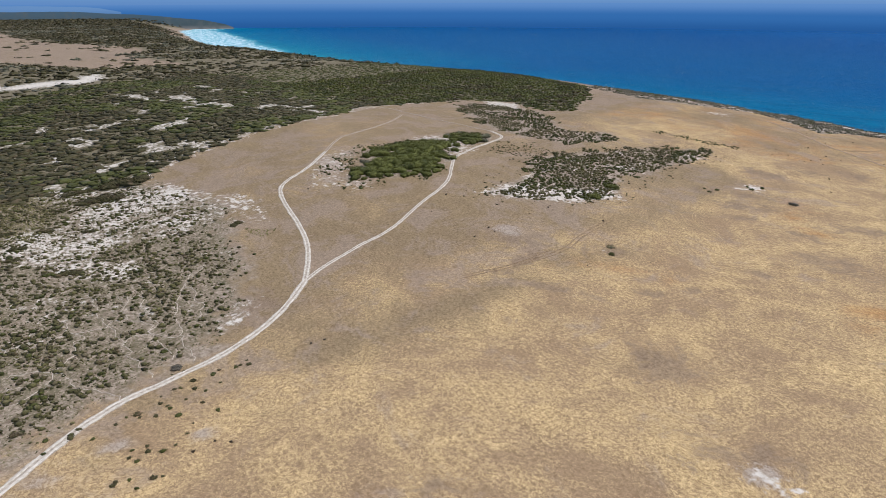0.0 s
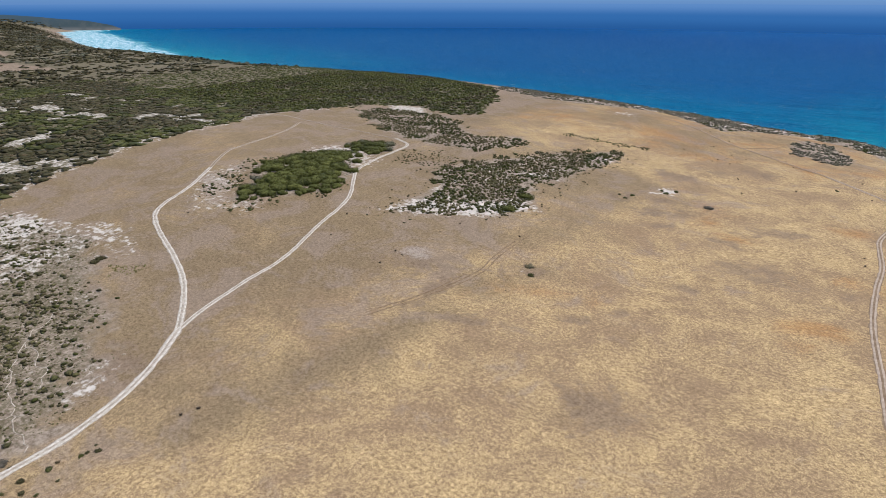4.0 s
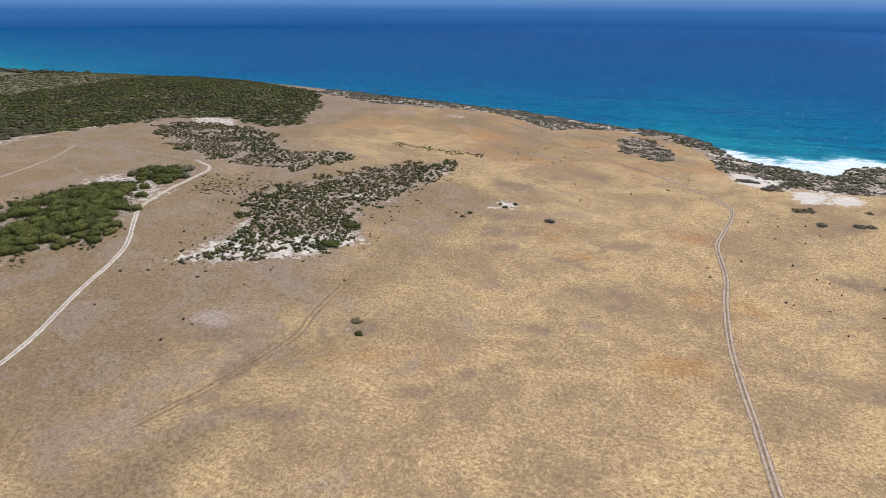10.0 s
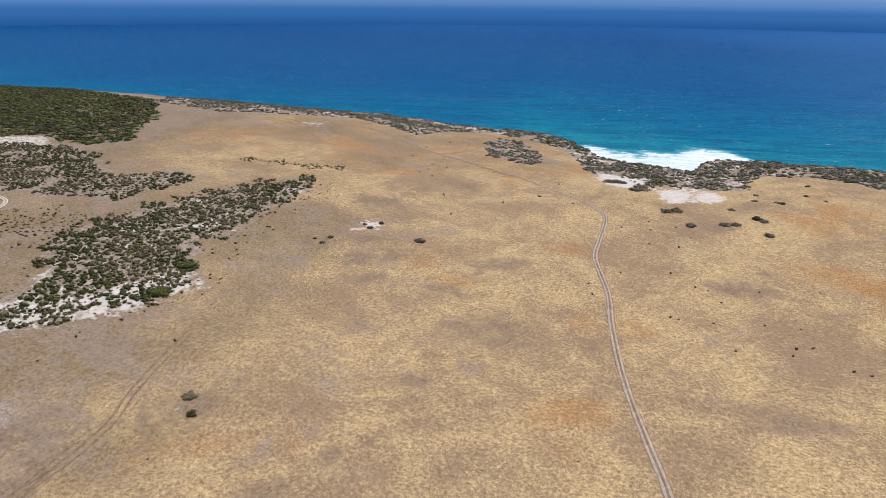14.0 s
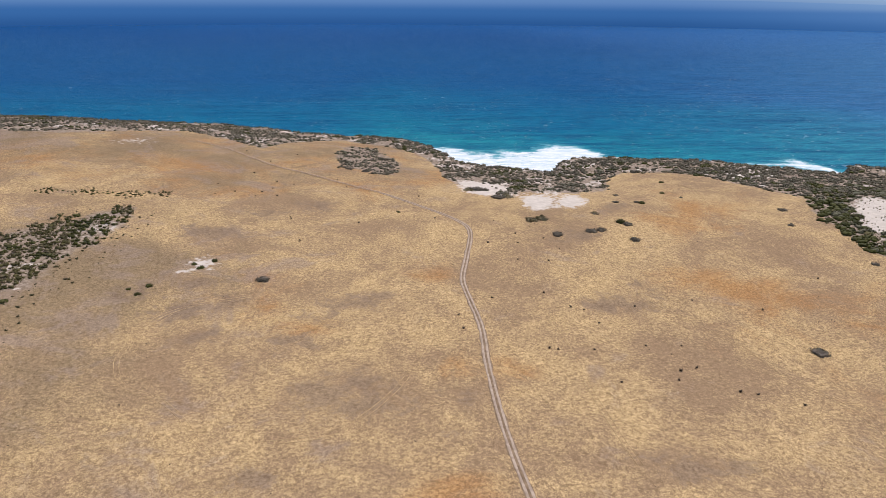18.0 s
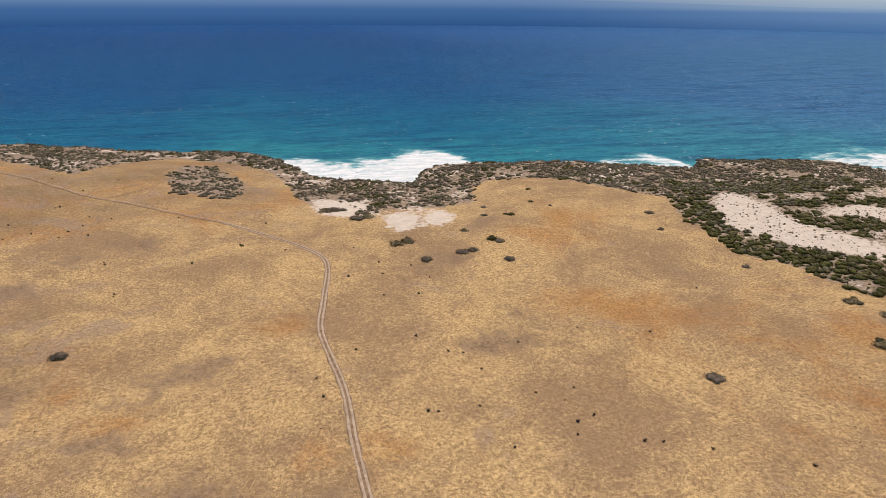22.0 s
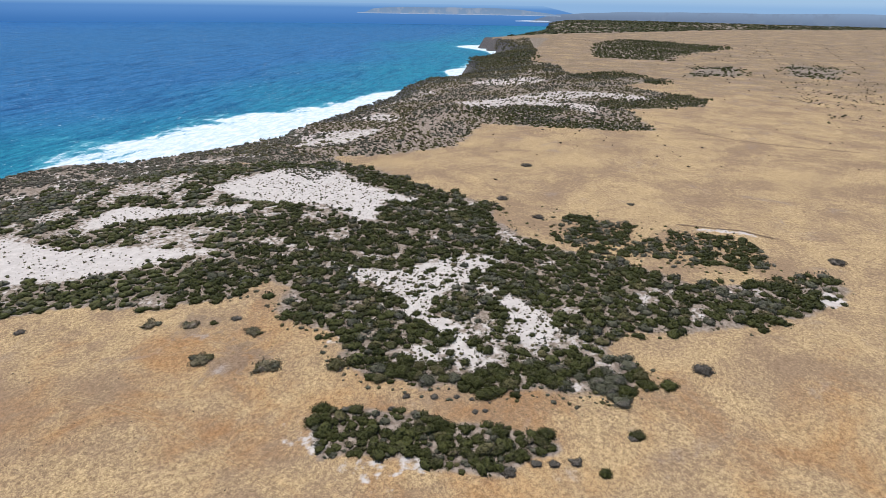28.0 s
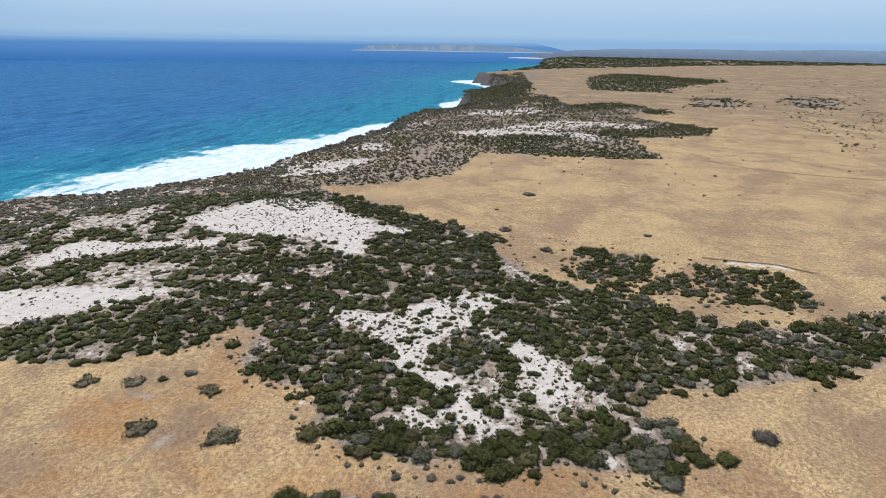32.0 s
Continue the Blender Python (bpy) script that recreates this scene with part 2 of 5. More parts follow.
def hazy_glow_material(name, stops, patch=None, east=None):
    """Far sea, hills and air that glow, haze painted into their colours by height."""
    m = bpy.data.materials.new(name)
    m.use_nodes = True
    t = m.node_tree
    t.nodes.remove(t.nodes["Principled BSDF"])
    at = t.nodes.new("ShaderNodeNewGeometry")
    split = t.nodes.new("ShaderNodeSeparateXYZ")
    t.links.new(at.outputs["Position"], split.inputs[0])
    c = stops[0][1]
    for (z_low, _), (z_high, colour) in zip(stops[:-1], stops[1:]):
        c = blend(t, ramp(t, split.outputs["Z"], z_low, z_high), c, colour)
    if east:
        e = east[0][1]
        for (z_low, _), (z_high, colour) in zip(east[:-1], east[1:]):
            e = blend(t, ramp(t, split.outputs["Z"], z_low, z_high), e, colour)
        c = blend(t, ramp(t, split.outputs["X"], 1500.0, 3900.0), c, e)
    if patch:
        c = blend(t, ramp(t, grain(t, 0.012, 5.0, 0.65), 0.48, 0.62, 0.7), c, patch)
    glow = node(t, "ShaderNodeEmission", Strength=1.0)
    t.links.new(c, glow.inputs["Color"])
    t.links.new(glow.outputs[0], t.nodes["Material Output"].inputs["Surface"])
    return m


PASTURE, WATER = ground_material(), sea_material()
GREEN = leaf_material("dark_green_foliage", (0.034, 0.036, 0.010), (0.110, 0.107, 0.025), (0.110, 0.088, 0.050), 0.3)
BRIGHT = leaf_material("fresh_green_foliage", (0.042, 0.045, 0.011), (0.158, 0.156, 0.035))
OLIVE = leaf_material("olive_foliage", (0.058, 0.052, 0.019), (0.175, 0.147, 0.054), (0.195, 0.145, 0.086))
GREY = leaf_material("grey_green_foliage", (0.062, 0.059, 0.033), (0.175, 0.160, 0.092), (0.20, 0.168, 0.122))
TWIGGY = leaf_material("grey_brown_twigs", (0.072, 0.060, 0.042), (0.195, 0.163, 0.118), (0.215, 0.172, 0.128))
STRAWY = leaf_material("straw_and_olive_foliage", (0.100, 0.082, 0.042), (0.270, 0.215, 0.115), (0.27, 0.212, 0.152))
HEATH = leaf_material("heath_foliage", (0.070, 0.060, 0.037), (0.205, 0.176, 0.112), (0.19, 0.150, 0.110))
WEST = leaf_material("brown_olive_foliage", (0.034, 0.030, 0.012), (0.108, 0.090, 0.034), (0.120, 0.082, 0.044))
HERBS = leaf_material("yellow_olive_herbs", (0.105, 0.088, 0.026), (0.230, 0.195, 0.065), (0.24, 0.185, 0.10), 0.5)
BROWN = leaf_material("dead_brown_foliage", (0.032, 0.022, 0.013), (0.100, 0.067, 0.040))
BARK = plain_material("grey_bark", (0.10, 0.08, 0.06), (0.20, 0.165, 0.13), 3.0)
WHITE_TRACK = plain_material("white_limestone_sand", (0.42, 0.35, 0.27), (0.62, 0.545, 0.45), 0.8)
RUT = plain_material("pale_wheel_rut", (0.31, 0.232, 0.168), (0.45, 0.350, 0.258), 0.6)
BROWN_RUT = plain_material("reddish_brown_rut", (0.235, 0.142, 0.076), (0.390, 0.258, 0.146), 0.5)
PALE_VERGE = plain_material("sandy_track_middle", (0.27, 0.215, 0.160), (0.47, 0.395, 0.31), 0.7)
VERGE = plain_material("trodden_verge", (0.165, 0.108, 0.064), (0.275, 0.190, 0.115), 0.5)


# ---- the lie of the land: a plateau that ends in a low cliff above the sea ----
SEA = -45.0
COAST = [(-4900, 2480), (-4560, 2330), (-4150, 1850), (-3097, 1425), (-2541, 1235), (-2170, 1140), (-1900, 1085), (-1683, 965), (-1292, 912),
         (-1095, 895), (-935, 925), (-705, 932), (-460, 868), (-298, 825), (-187, 768), (-108, 740), (-82, 704),
         (-58, 645), (-14, 612), (10, 606), (32, 643), (72, 656), (168, 641), (190, 618), (256, 589),
         (284, 613), (340, 597), (386, 580), (403, 532), (454, 504), (532, 458), (647, 452), (750, 436),
         (850, 425), (1000, 432), (1085, 425), (1130, 380), (1300, 350), (1480, 395), (1545, 420), (1620, 380),
         (1900, 330), (2250, 420), (2420, 500), (2600, 400), (3300, 300), (4200, 330), (4900, 300)]
COAST_AT = np.array(COAST, float)


def smooth(v):
    v = np.clip(v, 0.0, 1.0)
    return v * v * (3 - 2 * v)


def inland(x, y):
    """Metres from the brow of the cliff, positive on the land."""
    x, y = np.asarray(x, float), np.asarray(y, float)
    best = np.full(x.shape, 1e9)
    for (ax, ay), (bx, by) in zip(COAST[:-1], COAST[1:]):
        dx, dy = bx - ax, by - ay
        u = np.clip(((x - ax) * dx + (y - ay) * dy) / (dx * dx + dy * dy), 0, 1)
        best = np.minimum(best, np.hypot(x - ax - u * dx, y - ay - u * dy))
    return np.where(y < np.interp(x, COAST_AT[:, 0], COAST_AT[:, 1]), best, -best)


def height(x, y):
    """The height of the ground."""
    x, y = np.asarray(x, float), np.asarray(y, float)
    s = inland(x, y)
    hill = 20 * smooth((-x - 130) / 270) * smooth((y - 20) / 260)
    hill = hill + 3 * smooth((x - 60) / 80) * smooth((400 - y) / 200) - 4 * np.exp(-((x - 5) / 90) ** 2 - ((y - 300) / 80) ** 2)
    hill = hill - 3 * np.exp(-((x + 290) / 60) ** 2 - (y / 50) ** 2)
    hill = hill + 0.5 * np.sin(x / 31 + 1.3 * np.sin(y / 47)) * np.sin(y / 27 + 1.1 * np.sin(x / 53)) + 0.18 * np.sin(x / 7.3 + np.sin(y / 9)) * np.sin(y / 6.1)
    top = hill * smooth((s + 20) / 270) - 12 * (1 - smooth((s + 10) / 150))
    top = top - 34 * smooth((-x - 1550) / 500) * smooth((x + 4350) / 200) * (1 - smooth((s + 10) / 420))
    ragged = 7 * np.sin(x / 17 + 2 * np.sin(x / 41)) + 3 * np.sin(x / 6.3 + y / 9)
    fall = smooth((-s + 2 + ragged * 0.5) / 26)
    return top * (1 - fall) + (SEA - 3 - 4 * smooth((-s - 20) / 120)) * fall


# ---- outlines of the different covers of the ground, in metres ----
MAIN_SCRUB = [(131, 388), (143, 371), (148, 338), (157, 318), (165, 308), (184, 304), (178, 288), (162, 287), (148, 276), (141, 254), (124, 246),
              (117, 233), (116, 217), (115, 196), (121, 176), (120, 165), (125, 147), (131, 141), (143, 144), (149, 153), (164, 150), (168, 132),
              (172, 123), (184, 90), (200, 67), (228, 44), (240, 48), (224, 90), (219, 114), (235, 135), (246, 157), (252, 174), (266, 192),
              (286, 211), (316, 213), (334, 242), (356, 275), (394, 317), (404, 354), (380, 470), (290, 520), (180, 520), (140, 460)]
UPPER_SCRUB = [(307, 168), (299, 137), (271, 135), (288, 111), (288, 96), (287, 71), (250, 73), (241, 85), (243, 109), (248, 128), (247, 152), (270, 179)]
LOWER_SCRUB = [(93, 244), (98, 242), (101, 225), (102, 211), (98, 202), (100, 187), (98, 178), (101, 174), (97, 168), (92, 168), (87, 178), (79, 185),
               (79, 191), (78, 206), (81, 212), (81, 227), (77, 236)]
DUNE_EAST = [(345, 398), (379, 380), (381, 342), (341, 300), (314, 257), (312, 284), (278, 277), (270, 287), (286, 302), (299, 320), (294, 364), (320, 408)]
DUNE_MIDDLE = [(238, 439), (268, 437), (272, 402), (291, 363), (275, 358), (262, 395), (233, 422), (220, 426)]
DUNE_WEST = [(196, 488), (206, 470), (198, 419), (210, 380), (216, 341), (198, 358), (180, 372), (165, 390), (151, 425), (168, 460)]
GLADE_NORTH = [(207, 274), (204, 260), (204, 246), (219, 234), (233, 217), (231, 196), (220, 202), (208, 208), (194, 218), (183, 221), (165, 227), (166, 232), (178, 242), (190, 253), (194, 264)]
GLADE_WEST = [(176, 241), (166, 222), (161, 213), (148, 204), (136, 196), (135, 190), (131, 194), (131, 201), (137, 209), (150, 215), (158, 225), (168, 237)]
GLADE_EAST = [(208, 211), (191, 194), (180, 179), (168, 170), (157, 172), (144, 178), (149, 184), (156, 189), (171, 192), (182, 200), (194, 206)]
GLADE_SOUTH = [(131, 227), (140, 218), (135, 208), (128, 216)]
GLADE = [(212, 276), (207, 248), (222, 236), (240, 216), (236, 190), (212, 197), (173, 165), (156, 168), (141, 177), (130, 190), (127, 205), (126, 228), (146, 224), (158, 242), (182, 262)]
TIP_SAND = [(226, 57), (219, 52), (210, 51), (206, 60), (209, 64)]
THICKET_SAND = [(91, 248), (90, 243), (79, 238), (76, 234), (78, 226), (80, 215), (77, 209), (73, 221), (74, 236), (83, 248)]
BANK_SAND = [(301, 100), (302, 86), (302, 74), (296, 64), (293, 66), (298, 76), (298, 88), (298, 99)]
COVE_PAN = [(-33, 498), (-21, 503), (-11, 493), (-19, 471), (-30, 463), (-35, 475)]
COVE_PAN_EAST = [(-11, 487), (2, 505), (9, 491), (3, 474), (-8, 469), (-14, 475)]
COVE_EAST_SAND = [(144, 575), (134, 542), (158, 550), (186, 566), (196, 586), (170, 572)]
COVE_STRIP = [(-70, 552), (-57, 552), (-41, 541), (-33, 530), (-42, 512), (-55, 499), (-70, 514)]
HILL_SAND = [(-530, 486), (-490, 494), (-468, 465), (-500, 458)]
COVE_SAND = [(-68, 535), (-44, 538), (-38, 512), (-26, 511), (2, 521), (6, 484), (-18, 469), (-30, 472), (-35, 492), (-56, 503)]
GROVE_WEST = [(-441, 231), (-433, 256), (-431, 271), (-412, 290), (-395, 292), (-380, 272), (-361, 232), (-356, 220), (-379, 200), (-392, 182), (-405, 190), (-406, 208)]
GROVE_EAST = [(-414, 296), (-424, 312), (-420, 331), (-397, 335), (-386, 315), (-388, 296)]
LOW_SCRUB = [(-309, 220), (-312, 245), (-314, 272), (-335, 300), (-329, 328), (-314, 370), (-294, 408), (-264, 454), (-255, 425), (-263, 379), (-265, 347),
             (-274, 323), (-262, 300), (-255, 280), (-264, 259), (-280, 243), (-293, 234)]
BAND_SCRUB = [(-534, 440), (-527, 464), (-459, 470), (-412, 443), (-381, 405), (-355, 402), (-341, 426), (-324, 403), (-342, 361), (-363, 357), (-401, 357), (-444, 375)]
FOOT_SCRUB = [(-368, 293), (-380, 324), (-363, 343), (-338, 326), (-331, 306)]
ROW_SCRUB = [(-322, 466), (-301, 481), (-260, 488), (-250, 480), (-278, 466)]
SALT_FLAT = [(-225, -110), (-261, -51), (-275, -21), (-283, 4), (-288, 29), (-307, 50), (-338, 72), (-386, 92), (-420, 112), (-462, 112), (-525, 100),
             (-560, 40), (-520, -60), (-430, -130), (-300, -160)]
SALT_PAN = [(-554, 35), (-548, 65), (-532, 105), (-476, 111), (-429, 130), (-368, 112), (-385, 102), (-393, 86), (-404, 65), (-413, 50), (-411, 32), (-380, 39), (-367, 26), (-385, 9), (-411, 1), (-431, -9),
            (-478, 3), (-480, 29), (-523, 46)]
BROKEN_PAN = [(-440, -16), (-414, -10), (-396, 6), (-371, 22), (-350, 26), (-338, 9), (-331, -11), (-323, -25), (-318, -40), (-420, -90), (-480, -40)]
HERB_FLAT = [(-561, 24), (-554, 52), (-523, 44), (-482, 28), (-457, 11), (-468, 1), (-520, -10)]
HERB_CORNER = [(-381, 99), (-369, 108), (-360, 100), (-371, 89)]
FAR_SCRUB = [(-545, -200), (-545, 40), (-530, 105), (-548, 132), (-566, 217), (-576, 300), (-588, 380), (-578, 412), (-543, 478), (-500, 499), (-442, 474),
             (-418, 487), (-447, 555), (-470, 612), (-520, 690), (-700, 760), (-1100, 800), (-1700, 860), (-2300, 1100), (-3500, 1450), (-4700, 2200),
             (-4700, -1500), (-1600, -1200)]
FAR_FIELD = [(-2680, 558), (-2059, 500), (-1959, 528), (-1694, 588), (-1571, 559), (-1458, 470), (-1183, 468), (-1203, 330), (-1443, 248), (-2000, 200)]
PALE_LANE = [(-1125, 160), (-1096, 214), (-1075, 248), (-1138, 288), (-1119, 296), (-1050, 275), (-1028, 243), (-1060, 190), (-1094, 150)]
EAST_HEATH = [(413, 380), (430, 335), (458, 295), (483, 268), (596, 259), (590, 204), (594, 130), (597, 89), (727, 103), (778, 14), (837, -4), (962, 97),
              (1077, 8), (1117, 179), (1250, 200), (1377, 263), (1700, 265), (2300, 330), (2300, 470), (1500, 420), (1080, 430), (650, 460), (450, 510)]
HEATH_SAND = [(737, 313), (781, 265), (875, 190), (881, 116), (840, 49), (800, 76), (824, 134), (773, 188), (747, 134), (685, 146), (714, 169), (735, 223), (691, 276)]
HEATH_SAND_FAR = [(966, 333), (995, 298), (1050, 234), (986, 207), (918, 253), (913, 307)]
HEATH_SAND_NEAR = [(479, 421), (569, 428), (562, 361), (543, 353), (484, 371), (470, 388)]
HEATH_SAND_BROW = [(639, 409), (683, 397), (625, 349), (599, 362)]
BELT_SOUTH = [(710, 293), (721, 237), (726, 173), (642, 192), (657, 150), (599, 88), (586, 126), (586, 205), (629, 248), (657, 285)]
BELT_MIDDLE = [(768, 151), (833, 76), (880, 28), (848, -9), (782, 14), (746, 64), (723, 131)]
BELT_NORTH = [(1083, 180), (1185, 94), (1108, 48), (1038, 117), (1045, 155)]
BELT_SMALL = [(1058, 53), (1048, 12), (978, 35), (1001, 59)]
NECK_HEATH = [(401, 430), (436, 425), (428, 372), (419, 357), (398, 336), (346, 344), (372, 385)]
PLAIN_EAST = [(1092, -166), (1191, -267), (1146, -335), (740, -162), (697, -108), (788, -100)]
PLAIN_NORTH = [(1498, -287), (1470, -378), (1254, -318), (1184, -221)]
HEADLAND_GREEN = [(1505, 400), (2200, 440), (2076, 376), (1468, 249), (1342, 261), (1294, 330)]
FAR_COPSE = [(1655, 126), (2044, 89), (2272, -10), (2181, -116), (1975, -265), (1824, -203), (1642, -84), (1443, -23), (1460, 52), (1466, 117)]
FAR_PLAIN = [(2400, 420), (4600, 290), (4800, -2000), (3900, -1500), (3300, -500), (2700, 50)]
FAR_COPSE_SOUTH = [(1186, -33), (1307, -74), (1370, -150), (1176, -125), (1125, -33)]
FAR_COPSE_EAST = [(1457, -275), (1356, -356), (1165, -267), (1199, -207)]
LOW_SAND = [(-312, 222), (-293, 232), (-264, 257), (-252, 280), (-266, 292), (-276, 272), (-290, 255), (-308, 243)]
GROVE_SAND = [(-458, 205), (-450, 238), (-440, 226), (-410, 196), (-398, 178), (-380, 190), (-372, 178), (-402, 160), (-432, 180)]
GROVE_GAP = [(-432, 285), (-426, 300), (-400, 298), (-382, 284), (-378, 270), (-395, 285)]
# how far the surf reaches out from the brow of the cliff, by x
SURF_AT = np.array([(-4900, 260), (-3000, 280), (-2200, 200), (-1850, 90), (-1650, 15), (-1000, 0), (-165, 0), (-120, 60), (-90, 105), (-53, 118), (-30, 116), (10, 150), (58, 186), (95, 182), (118, 145), (145, 50), (235, 60),
                    (262, 155), (300, 172), (335, 168), (350, 115), (380, 110), (470, 140), (504, 182), (563, 216), (640, 230), (691, 212), (747, 222), (838, 202), (885, 165), (990, 120), (1037, 118), (1118, 95), (1256, 98),
                    (1400, 65), (1584, 62), (1750, 90), (1900, 30), (2250, 60), (2419, 115), (2520, 60), (2600, 0), (4900, 0)], float)
# bare, greyish patches in the grass: middle, half length, half width, turn in degrees
BARE = [(-212, 424, 16, 11, 9), (-199, 361, 12, 6, 3), (-221, 350, 11, 10, 4), (-134, 346, 18, 10, -5), (-183, 342, 8, 9, 3), (-187, 315, 7, 5, 0), (-152, 314, 11, 6, -2), (-127, 276, 22, 11, -6),
        (-91, 275, 6, 5, -6), (-97, 255, 5, 3, -4), (-30, 240, 14, 7, -5), (-15, 343, 16, 11, -5), (-24, 340, 11, 8, -16), (-4, 361, 6, 4, -18), (-147, 331, 9, 4, -16), (-122, 351, 8, 5, 0), (-163, 479, 14, 12, 30), (-189, 460, 11, 10, 30), (-188, 315, 9, 7, 0), (-144, 282, 9, 6, 10), (-149, 310, 9, 6, 20)]
MORE_BARE = [(-112, 95, 16, 9, 30), (-265, 182, 17, 15, 29), (-154, 239, 7, 5, 26), (-168, 197, 5, 5, 26), (-134, 279, 18, 13, 26), (-203, 333, 11, 8, 33), (-217, 153, 13, 5, 26), (-181, 181, 8, 5, 27), (-211, 115, 6, 5, 25),
             (-165, 29, 9, 6, 43), (-149, 129, 13, 17, 44), (-301, 54, 10, 18, 38), (20, 470, 12, 9, 20), (-18, 420, 16, 12, 0), (120, 283, 14, 12, 0), (138, 310, 12, 10, 0), (-222, 206, 13, 9, 20), (-240, 165, 7, 22, 10)]
PALE = [(-204, 382, 10, 13, 3), (-210, 372, 7, 5, 0), (138, 252, 4, 5, -79), (86, 240, 4, 9, -82), (-105, 93, 7, 6, 43), (-97, 91, 5, 5, 42),
        (80, 208, 5, 8, 0), (-219, 208, 4, 4, 0), (300, 84, 17, 4, -77)]
# thinly grown, pale grey soil
PALE_SOIL = [(-268, 190, 20, 14, 20), (-164, 246, 9, 4, 20), (-105, 93, 12, 10, 43), (-247, -44, 14, 7, 60), (-249, -24, 16, 8, 70), (-256, -5, 9, 5, 60), (-236, -4, 12, 8, 60), (-150, 8, 14, 7, 40), (112, 285, 7, 6, 0), (131, 304, 6, 8, 0), (84, 166, 7, 8, 0)]
FADED = [(-322, 612, 18, 14, 30), (83, 241, 5, 11, -43), (76, 219, 7, 8, -40), (-299, 45, 16, 7, 115)]
RUST = [(-92, 294, 9, 10, -4), (56, 446, 24, 34, -6), (-72, 289, 11, 10, -4), (-97, 375, 15, 16, -5), (-99, 228, 14, 12, 25), (-205, 195, 34, 12, 28), (-100, 212, 9, 8, 24), (-60, 560, 30, 25, 0), (-149, 323, 12, 8, -3), (-166, 341, 10, 6, 0), (67, 467, 28, 40, -35), (32, 358, 23, 16, -34), (-179, 371, 20, 28, 34)]
# the inner edge of the coastal heath, from west to east
HEATH_EDGE = [(-520, 690), (-426, 632), (-380, 630), (-323, 671), (-300, 690), (-257, 658), (-225, 630), (-208, 672), (-185, 705), (-167, 718), (-150, 698),
              (-131, 692), (-119, 688), (-97, 664), (-84, 630), (-78, 552), (-62, 515), (-43, 500), (-25, 513), (6, 510), (28, 512), (44, 560), (61, 577), (109, 556),
              (120, 530), (142, 501), (150, 486), (170, 480), (300, 480), (400, 430), (440, 420), (650, 400), (850, 360), (1080, 330), (2300, 250)]
EDGE_AT = np.array(HEATH_EDGE, float)
# a patch of heath by itself above the cove
HEATH_ISLAND = [(-160, 668), (-138, 672), (-125, 645), (-114, 618), (-113, 575), (-122, 556), (-146, 576), (-156, 580), (-164, 625)]


def speckle(x, y, seed):
    """A fixed random number from 0 to 1 for each whole x, y."""
    v = np.sin(x * 127.1 + y * 311.7 + seed * 74.7) * 43758.5453
    return v - np.floor(v)


def ripple(x, y, size, seed=0.0):
    """Smooth, irregular patchiness between about -1 and 1."""
    x, y, total = np.asarray(x, float), np.asarray(y, float), 0.0
    for k, weight in ((1, 1.15), (2.1, 0.6), (4.3, 0.3)):
        u, v = x * k / size + 9.1 * seed + k, y * k / size - 5.3 * seed
        i, j = np.floor(u), np.floor(v)
        a, c = smooth(u - i), smooth(v - j)
        low = speckle(i, j, seed) * (1 - a) + speckle(i + 1, j, seed) * a
        high = speckle(i, j + 1, seed) * (1 - a) + speckle(i + 1, j + 1, seed) * a
        total = total + weight * (2 * (low * (1 - c) + high * c) - 1)
    return total


def inside(outline, x, y):
    """Metres inside an outline, negative outside."""
    x, y = np.asarray(x, float), np.asarray(y, float)
    best, odd = np.full(x.shape, 1e9), np.zeros(x.shape, bool)
    for (ax, ay), (bx, by) in zip(outline, outline[1:] + outline[:1]):
        dx, dy = bx - ax, by - ay
        u = np.clip(((x - ax) * dx + (y - ay) * dy) / (dx * dx + dy * dy + 1e-9), 0, 1)
        best = np.minimum(best, np.hypot(x - ax - u * dx, y - ay - u * dy))
        if ay != by:
            odd ^= ((ay > y) != (by > y)) & (x < (bx - ax) * (y - ay) / (by - ay) + ax)
    return np.where(odd, best, -best)


def heath_depth(x, y):
    """Metres seaward of the heath's inner edge."""
    return np.where((x > -540) & (x < 2300), (y - np.interp(x, EDGE_AT[:, 0], EDGE_AT[:, 1])) * 0.8, -50)


def spots(rows, x, y):
    """1 in the middle of the nearest of some oval patches, 0 at its rim, negative outside."""
    best = np.full(np.shape(x), -1.0)
    for cx, cy, a, b, turn in rows:
        c, s = math.cos(radians(turn)), math.sin(radians(turn))
        u, v = ((x - cx) * c + (y - cy) * s) / a, ((y - cy) * c - (x - cx) * s) / b
        best = np.maximum(best, 1 - np.hypot(u, v))
    return np.clip(best, -1, 1)


def belts(x, y):
    """1 in the dense belts of scrub over the seaward dunes, 0 on the open sand between them; 1 elsewhere."""
    dense = smooth((ripple(x * 0.75 + y * 0.25, y * 1.3 - x * 0.2, 26.0, 8.0) + 0.62) / 0.25)
    return 1 - (1 - dense) * smooth((y - 285) / 40) * smooth((inside(MAIN_SCRUB, x, y) - 24) / 12)


DUNES = (DUNE_EAST, DUNE_MIDDLE, DUNE_WEST)
GLADES = (GLADE_NORTH, GLADE_WEST, GLADE_EAST, GLADE_SOUTH, TIP_SAND)


